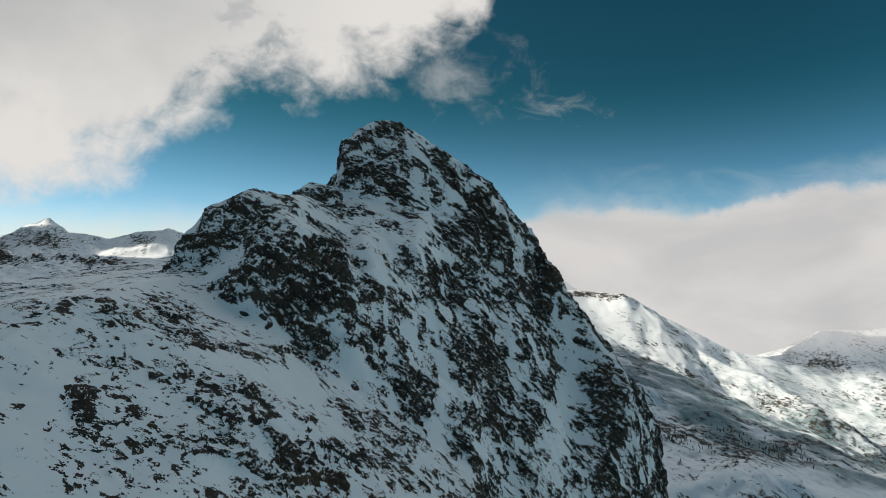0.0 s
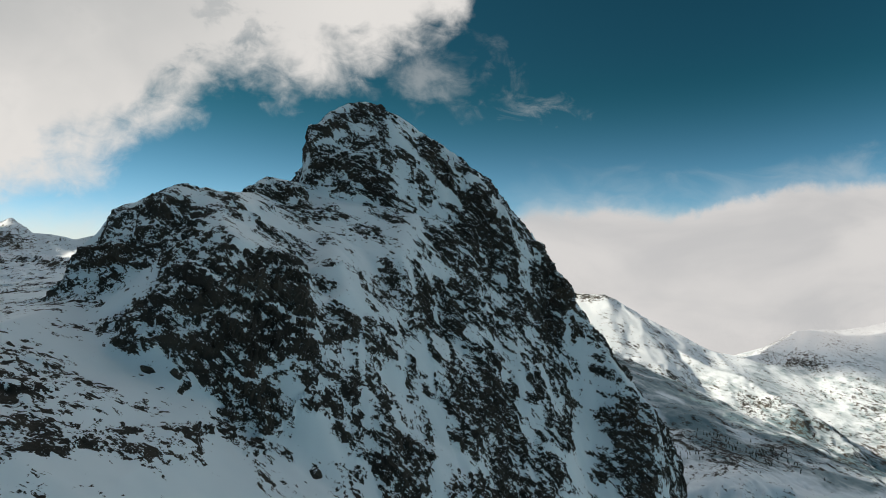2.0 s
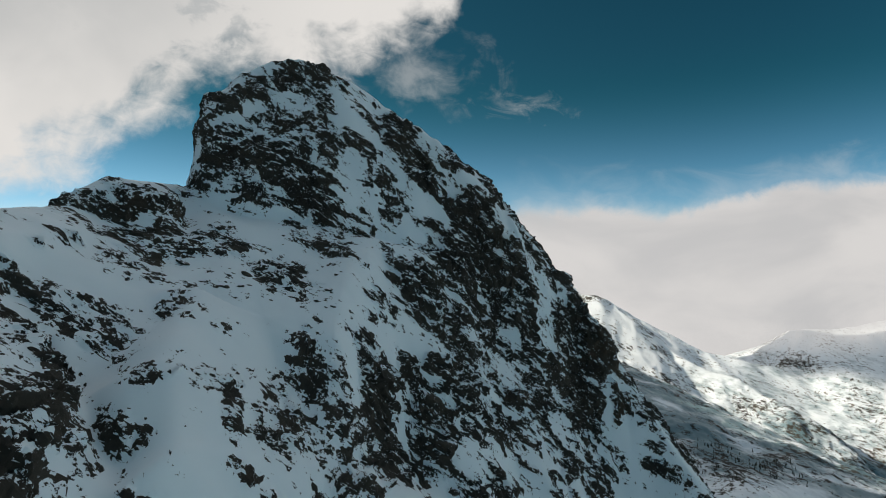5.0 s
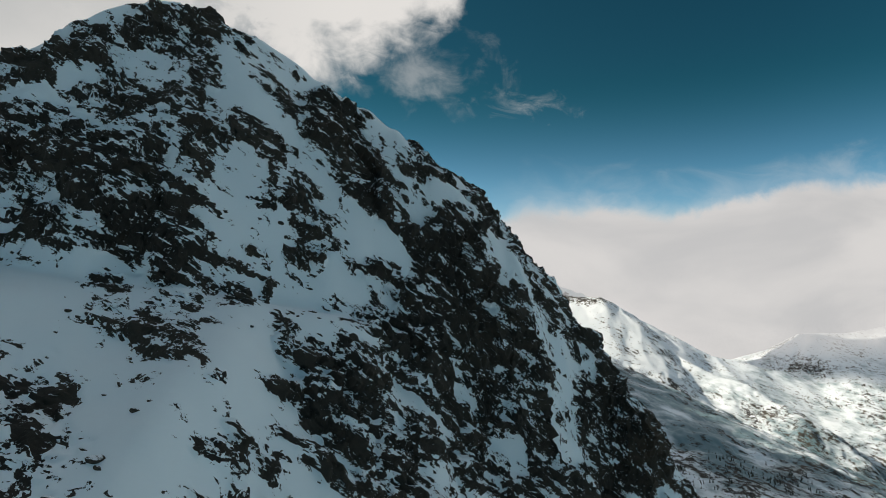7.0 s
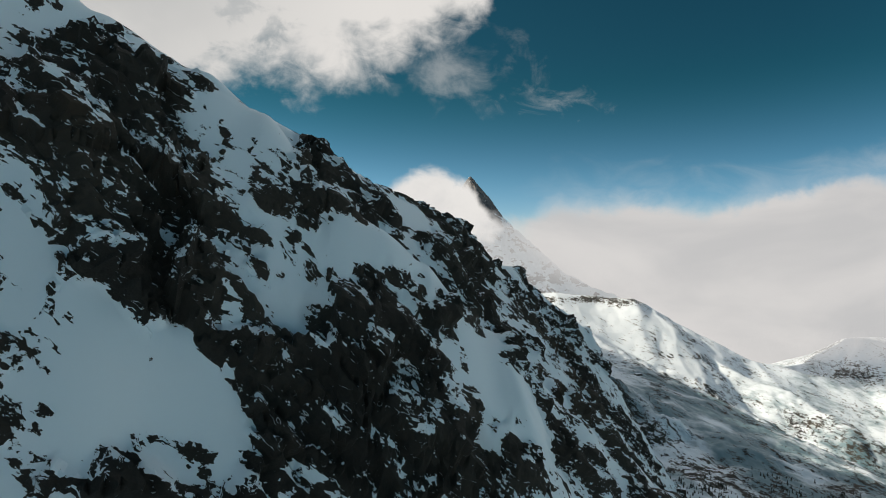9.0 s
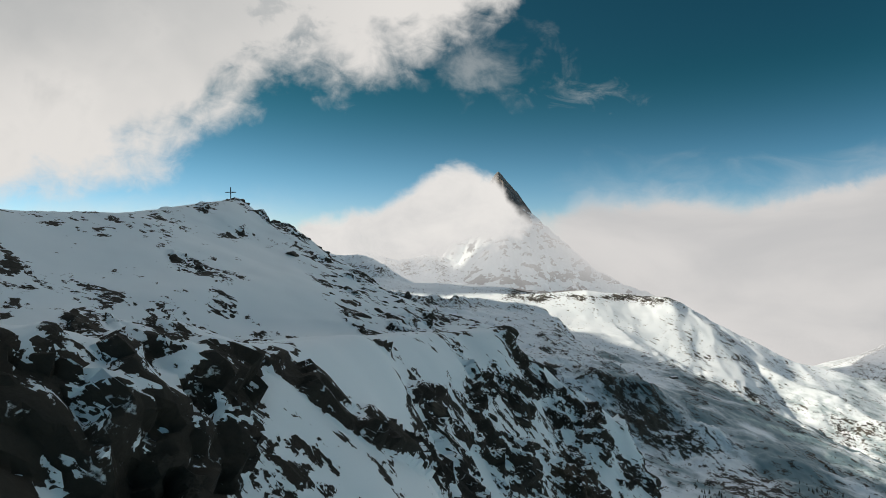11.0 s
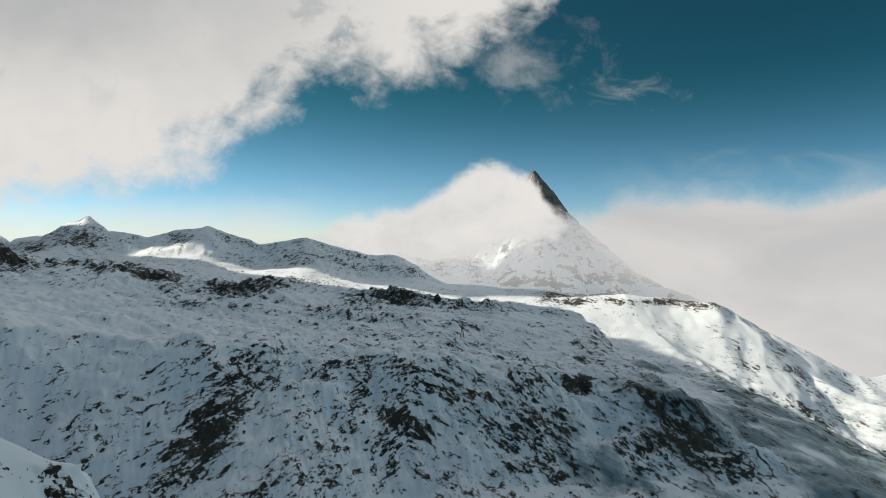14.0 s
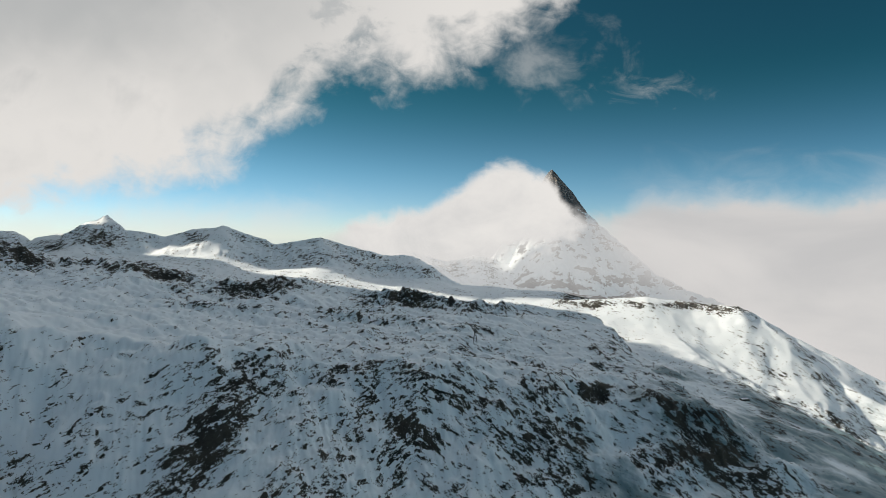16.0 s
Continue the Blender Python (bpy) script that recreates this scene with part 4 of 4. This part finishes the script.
top = n.step(n.math("ADD", n.math("SUBTRACT", down, edge_line(n, across, BANK_TOP)), n.math("MULTIPLY", shape, 0.6)), -0.08, 0.24)
past = n.math("SUBTRACT", across, n.math("MULTIPLY_ADD", n.math("SUBTRACT", down, 3.0), 0.62, 9.97))
past = n.math("ADD", past, n.math("MULTIPLY_ADD", shape, 0.5, -0.25))
cap = n.math("MULTIPLY", n.math("MULTIPLY", n.step(past, 0.12, -0.55), n.step(across, 5.4, 6.3)), n.step(n.math("ADD", n.math("ADD", down, n.step(across, 8.4, 9.4, 0.0, 0.2)), n.math("MULTIPLY", shape, 1.5)), 5.2, 4.2))
veil = n.math("MULTIPLY", n.step(past, 0.1, 1.6), n.step(n.math("ADD", down, n.math("MULTIPLY", shape, 0.8)), 7.3, 6.0))
shade_or_veil = n.math("MULTIPLY", n.math("MULTIPLY", n.step(down, 2.5, 4.0), n.step(past, -0.5, 0.5, 0.6, 0.95)), n.step(n.math("MULTIPLY_ADD", shape, 0.6, down), 6.0, 4.6))
alpha = n.math("MULTIPLY", top, n.math("MAXIMUM", n.math("MAXIMUM", cap, veil), shade_or_veil))
tone = n.mix(n.step(n.noise(n.vec("MULTIPLY", flat, (0.35, 1.0, 1)), 0.55, 6.0, 0.5, 0.4), 0.34, 0.66), (0.675, 0.655, 0.64, 1), (0.545, 0.54, 0.54, 1))
tone = n.mix(n.step(past, 0.2, -0.6), tone, n.mix(n.step(n.math("ADD", shape, n.math("MULTIPLY", n.math("SUBTRACT", down, 4.0), 0.35)), -0.35, 0.35), (0.80, 0.775, 0.745, 1), (0.66, 0.65, 0.64, 1)))
glow = n.add("ShaderNodeEmission", {"Color": tone, "Strength": 0.82})
n.add("ShaderNodeOutputMaterial", {0: n.add("ShaderNodeMixShader", {0: alpha, 1: n.add("ShaderNodeBsdfTransparent"), 2: glow})})
cx = np.linspace(-2500, 5200, 78)
cy = np.interp(cx, [-2500, -1300, 300, 1300, 2300, 2900, 4600], [4760, 4640, 4420, 4390, 4100, 3350, 2500])
cz = np.linspace(-900, 1100, 30)
CZ, CX = np.meshgrid(cz, cx, indexing="ij")
CY = np.broadcast_to(cy, CX.shape) + 25 * fbm(CX, CZ, 400, 3, 501)
tagged(sheet("backdrop_cloud", CX, CY, CZ, CZ * 0, mat), "soft white cloud bank hanging round the far mountain", "cloud", kind="structure")

# ---- the cross on the snow ridge ----
def part(name, bm, mat, parent, label=""):
    mesh = bpy.data.meshes.new(name)
    bm.to_mesh(mesh)
    bm.free()
    mesh.materials.append(mat)
    ob = new(name, mesh)
    ob.parent = parent
    return tagged(ob, label)


def beam(size, at, bevel=0.02):
    bm = bmesh.new()
    bmesh.ops.create_cube(bm, size=1, matrix=Matrix.Translation(at) @ Matrix.Diagonal((*size, 1)))
    bmesh.ops.bevel(bm, geom=bm.edges[:], offset=bevel, segments=2, affect="EDGES")
    return bm


wood, n = material("weathered_dark_wood")
place = n.add("ShaderNodeTexCoord").outputs["Object"]
grain = n.noise(n.vec("MULTIPLY", place, (9, 9, 0.8)), 3.0, 6.0, 0.6)
n.add("ShaderNodeOutputMaterial", {0: n.add("ShaderNodeBsdfPrincipled", {"Base Color": n.mix(grain, (0.02, 0.018, 0.016, 1), (0.07, 0.06, 0.05, 1)), "Roughness": 0.8,
      "Normal": n.add("ShaderNodeBump", {"Strength": 0.4, "Distance": 0.02, "Height": grain})})})
rime, n = material("wind_packed_snow")
place = n.add("ShaderNodeTexCoord").outputs["Object"]
n.add("ShaderNodeOutputMaterial", {0: n.add("ShaderNodeBsdfPrincipled", {"Base Color": (0.83, 0.86, 0.9, 1), "Roughness": 0.6,
      "Normal": n.add("ShaderNodeBump", {"Strength": 0.5, "Distance": 0.03, "Height": n.noise(place, 6.0, 5.0)})})})
cross = tagged(new("summit_cross"), "dark wooden summit cross standing in the snow, one arm rimed", "cross")
part("post", beam((0.19, 0.19, 3.4), (0, 0, 1.0)), wood, cross)
part("arm", beam((2.5, 0.16, 0.17), (0, -0.17, 1.45)), wood, cross)
part("rime", beam((1.0, 0.18, 0.07), (0.72, -0.17, 1.565), 0.03), rime, cross, "crust of wind-blown snow")
cross.matrix_world = pose(-5.5, 507.4, rest(-5.5, 507.4), 0, 0, 12)


# ---- rocks that stand out of the snow ----
stone, n = material("dark_boulder_rock")
place = n.add("ShaderNodeTexCoord").outputs["Object"]
normal = n.add("ShaderNodeSeparateXYZ", {0: n.add("ShaderNodeNewGeometry").outputs["Normal"]}).outputs[2]
rnd = n.add("ShaderNodeObjectInfo").outputs["Random"]
shifted = n.vec("ADD", place, n.add("ShaderNodeCombineXYZ", {0: n.math("MULTIPLY", rnd, 50.0)}).outputs[0])
tone = n.noise(shifted, 1.6, 8.0, 0.65)
dusting = n.step(n.math("MULTIPLY_ADD", n.math("SUBTRACT", n.noise(shifted, 2.2, 6.0, 0.7), 0.5), 1.1, normal), 0.86, 0.93)
colour = n.mix(n.step(tone, 0.3, 0.75), (0.026, 0.025, 0.022, 1), (0.075, 0.066, 0.053, 1))
n.add("ShaderNodeOutputMaterial", {0: n.add("ShaderNodeBsdfPrincipled", {"Base Color": n.mix(dusting, colour, (0.80, 0.86, 0.91, 1)), "Roughness": 0.8, "Specular IOR Level": 0.25,
      "Normal": n.add("ShaderNodeBump", {"Strength": 0.8, "Distance": 0.25, "Height": n.noise(shifted, 3.0, 9.0, 0.68)})})})


def boulder(seed):
    """An angular slab, about two units long, cut by random planes."""
    rng = random.Random(seed)
    bm = bmesh.new()
    bmesh.ops.create_icosphere(bm, subdivisions=2, radius=1)
    for k in range(9):
        way = Vector((rng.gauss(0, 1), rng.gauss(0, 1), rng.gauss(0, 0.8))).normalized()
        limit = rng.uniform(0.45, 0.8)
        for v in bm.verts:
            over = v.co.dot(way) - limit
            if over > 0:
                v.co -= way * over * 0.92
    for v in bm.verts:
        v.co *= 1 + 0.10 * (noise.noise(v.co * 1.7 + Vector((seed * 3.1, 0, 0))))
    mesh = bpy.data.meshes.new("rock")
    bm.to_mesh(mesh)
    bm.free()
    mesh.materials.append(stone)
    return mesh


BOULDERS = [boulder(k) for k in range(8)]
rng = random.Random(5)


def scatter(parent, count, x0, x1, y0, y1, small, large, keep, turn):
    """Rocks lying along the beds, in clusters."""
    made = 0
    for k in range(count * 60):
        if made == count:
            break
        x, y = rng.uniform(x0, x1), rng.uniform(y0, y1)
        drift = noise.noise(Vector((x * 0.06, y * 0.06, 3.3))) + 0.5 * noise.noise(Vector((x * 0.2, y * 0.2, 7.7)))
        if drift + keep(x, y) < rng.uniform(0.0, 0.7):
            continue
        size = small * (large / small) ** (rng.random() ** 2.2)
        ob = new("rock", rng.choice(BOULDERS))
        long, wide, high = size * rng.uniform(1.0, 1.7), size * rng.uniform(0.6, 1.0), size * rng.uniform(0.4, 0.65)
        tilt = Matrix.Rotation(radians(turn + rng.uniform(-25, 25)), 4, "Z") @ Matrix.Rotation(radians(rng.uniform(10, 40)), 4, "Y") @ Matrix.Rotation(radians(rng.uniform(-20, 20)), 4, "X")
        ob.parent = parent
        ob.matrix_parent_inverse = Matrix.Translation((36, -371, 150))
        ob.matrix_basis = Matrix.Translation((x, y, rest(x, y) - 0.5 * high)) @ tilt @ Matrix.Diagonal((long, wide, high, 1))
        made += 1


scatter(peak, 110, 2, 62, 440, 512, 0.4, 2.0, lambda x, y: max(-1.5, min(0.35, 0.06 * (x - 5 - 0.6 * (512 - y)))), 20)
scatter(peak, 80, -120, -30, 110, 215, 0.5, 2.6, lambda x, y: 0.0, -10)
scatter(peak, 60, -60, 12, 292, 350, 0.4, 1.8, lambda x, y: -0.1, 10)


# ---- cable-car pylon on the plateau ----
steel, n = material("galvanised_steel")
place = n.add("ShaderNodeTexCoord").outputs["Object"]
n.add("ShaderNodeOutputMaterial", {0: n.add("ShaderNodeBsdfPrincipled", {"Base Color": n.mix(n.noise(place, 0.6, 5.0), (0.05, 0.055, 0.06, 1), (0.12, 0.125, 0.13, 1)), "Metallic": 0.6, "Roughness": 0.6})})


def strut(a, b, thick):
    a, b = Vector(a), Vector(b)
    bm = bmesh.new()
    bmesh.ops.create_cube(bm, size=1, matrix=Matrix.Translation((a + b) / 2) @ (b - a).to_track_quat("Z", "Y").to_matrix().to_4x4() @ Matrix.Diagonal((thick, thick, (b - a).length, 1)))
    return bm


def ground_height(x, y):
    k = np.argmin((GX - x) ** 2 + (GY - y) ** 2)
    return float(GZ.ravel()[k])


def pylon(x, y, high):
    thing = tagged(new("cable_car_pylon"), "tall grey steel lattice pylon standing on the snow plateau", "pylon")
    wide = high * 0.13
    corner = lambda sx, sy, t: (sx * wide * (1 - 0.8 * t), sy * wide * (1 - 0.8 * t), high * t)
    for sx in (-1, 1):
        for sy in (-1, 1):
            part("leg", strut((sx * wide, sy * wide, -4), corner(sx, sy, 1), 0.9), steel, thing)
    for k in range(5):
        lo, hi = k / 5, (k + 1) / 5
        for (ax, ay), (bx, by) in (((-1, -1), (1, -1)), ((1, -1), (1, 1)), ((1, 1), (-1, 1)), ((-1, 1), (-1, -1))):
            part("brace", strut(corner(ax, ay, lo), corner(bx, by, hi), 0.35), steel, thing)
            part("brace", strut(corner(bx, by, lo), corner(ax, ay, hi), 0.35), steel, thing)
    part("crossarm", strut((-wide * 1.5, 0, high), (wide * 1.5, 0, high), 1.6), steel, thing)
    thing.matrix_world = pose(x, y, ground_height(x, y), 0, 0, 15)


pylon(-94, 2545, 52)


# ---- lift masts and the station on the shaded slope ----
def lift_mast(x, y, high):
    thing = tagged(new("lift_mast"), "slim grey steel ski-lift mast on the shaded snow slope", "mast", "masts of the ski lift")
    part("pole", strut((0, 0, -2), (0, 0, high), 1.1), steel, thing)
    part("crossarm", strut((-2.6, 0, high - 0.6), (2.6, 0, high - 0.6), 0.7), steel, thing)
    for side in (-1, 1):
        part("sheave", strut((side * 2.4, -1.6, high - 1.2), (side * 2.4, 1.6, high - 1.2), 0.6), steel, thing)
    thing.matrix_world = pose(x, y, ground_height(x, y), 0, 0, 35)


for x, y, high in ((644, 2976, 17), (748, 2947, 17), (607, 2391, 14), (661, 2318, 14), (660, 2216, 18), (841, 2384, 18)):
    lift_mast(x, y, high)

boards, n = material("sun_darkened_timber")
place = n.add("ShaderNodeTexCoord").outputs["Object"]
planks = n.noise(n.vec("MULTIPLY", place, (0.4, 0.4, 5.0)), 1.2, 5.0, 0.6)
n.add("ShaderNodeOutputMaterial", {0: n.add("ShaderNodeBsdfPrincipled", {"Base Color": n.mix(planks, (0.03, 0.026, 0.022, 1), (0.085, 0.07, 0.055, 1)), "Roughness": 0.8})})
panes, n = material("dark_window_glass")
n.add("ShaderNodeOutputMaterial", {0: n.add("ShaderNodeBsdfPrincipled", {"Base Color": (0.02, 0.025, 0.03, 1), "Roughness": 0.08})})


def station(x, y, turn):
    """A lift station: timber walls, a pitched roof under snow, windows and a gate."""
    thing = tagged(new("lift_station"), "dark timber lift station with a snowy roof on the slope", "building")
    wide, deep, high = 30, 16, 8
    part("wall", beam((wide, deep, high + 8), (0, 0, high / 2 - 4), 0.15), boards, thing)
    for side in (-1, 1):
        tilt = Matrix.Translation((0, side * deep * 0.27, high + 1.4)) @ Matrix.Rotation(radians(-side * 20), 4, "X")
        bm = beam((wide + 3, deep * 0.62, 0.5), (0, 0, 0), 0.1)
        bm.transform(tilt)
        roof = part("roof", bm, boards, thing)
        bm = beam((wide + 2.6, deep * 0.6, 0.5), (0, 0, 0.5), 0.2)
        bm.transform(tilt)
        part("snow_cover", bm, rime, roof, "blanket of snow")
    for k in range(5):
        part("window", beam((2.6, 0.3, 2.2), (-11.5 + 4.2 * k, -deep / 2 - 0.1, 4.5), 0.05), panes, thing)
    part("gate", beam((4.5, 0.3, 5), (11, -deep / 2 - 0.1, 2.5), 0.05), panes, thing)
    part("annex", beam((10, 9, 10), (wide / 2 + 4, -2, 0), 0.15), boards, thing)
    thing.matrix_world = pose(x, y, ground_height(x, y) + 0.5, 0, 0, turn)


station(961, 2838, 25)


# ---- conifers at the foot of the shaded slope ----
needles, n = material("dark_conifer_needles")
place = n.add("ShaderNodeTexCoord").outputs["Object"]
rnd = n.add("ShaderNodeNewGeometry").outputs["Random Per Island"]
green = n.mix(rnd, (0.014, 0.022, 0.016, 1), (0.035, 0.045, 0.03, 1))
flecks = n.step(n.noise(place, 0.9, 5.0, 0.7), 0.56, 0.64, 0.0, 0.6)
n.add("ShaderNodeOutputMaterial", {0: n.add("ShaderNodeBsdfPrincipled", {"Base Color": n.mix(flecks, green, (0.78, 0.84, 0.89, 1)), "Roughness": 0.85})})


def conifers(count):
    """Spruces in ragged groups: each a trunk and five drooping tiers."""
    places, faces = [], []

    def ring(x, y, z, radius, sides, ragged):
        first = len(places)
        for k in range(sides):
            a = 2 * math.pi * k / sides + rng.uniform(-0.2, 0.2)
            r = radius * rng.uniform(1 - ragged, 1 + ragged)
            places.append((x + r * math.cos(a), y + r * math.sin(a), z - 0.12 * r * rng.random()))
        return first

    made = 0
    while made < count:
        x = rng.uniform(640, 1290)
        y = 1800 + 0.1 * (x - 700) + rng.gauss(0, 55)
        if noise.noise(Vector((x * 0.012, y * 0.016, 1.7))) < rng.uniform(-0.25, 0.35):
            continue
        made += 1
        z, high = ground_height(x, y), rng.uniform(6, 13)
        a, b = ring(x, y, z - 1, 0.5, 5, 0.1), ring(x, y, z + 0.3 * high, 0.35, 5, 0.1)
        faces.extend((a + k, a + (k + 1) % 5, b + (k + 1) % 5, b + k) for k in range(5))
        for tier in range(5):
            low = z + high * (0.08 + 0.18 * tier)
            a = ring(x, y, low, high * (0.2 - 0.034 * tier), 8, 0.28)
            places.append((x, y, low + high * 0.26))
            faces.extend((a + k, a + (k + 1) % 8, len(places) - 1) for k in range(8))
    mesh = bpy.data.meshes.new("conifer_trees")
    mesh.from_pydata(places, [], faces)
    mesh.materials.append(needles)
    tagged(new("conifer_trees", mesh), "scattered dark conifers dusted with snow below the slope", "trees", kind="stuff")


conifers(240)
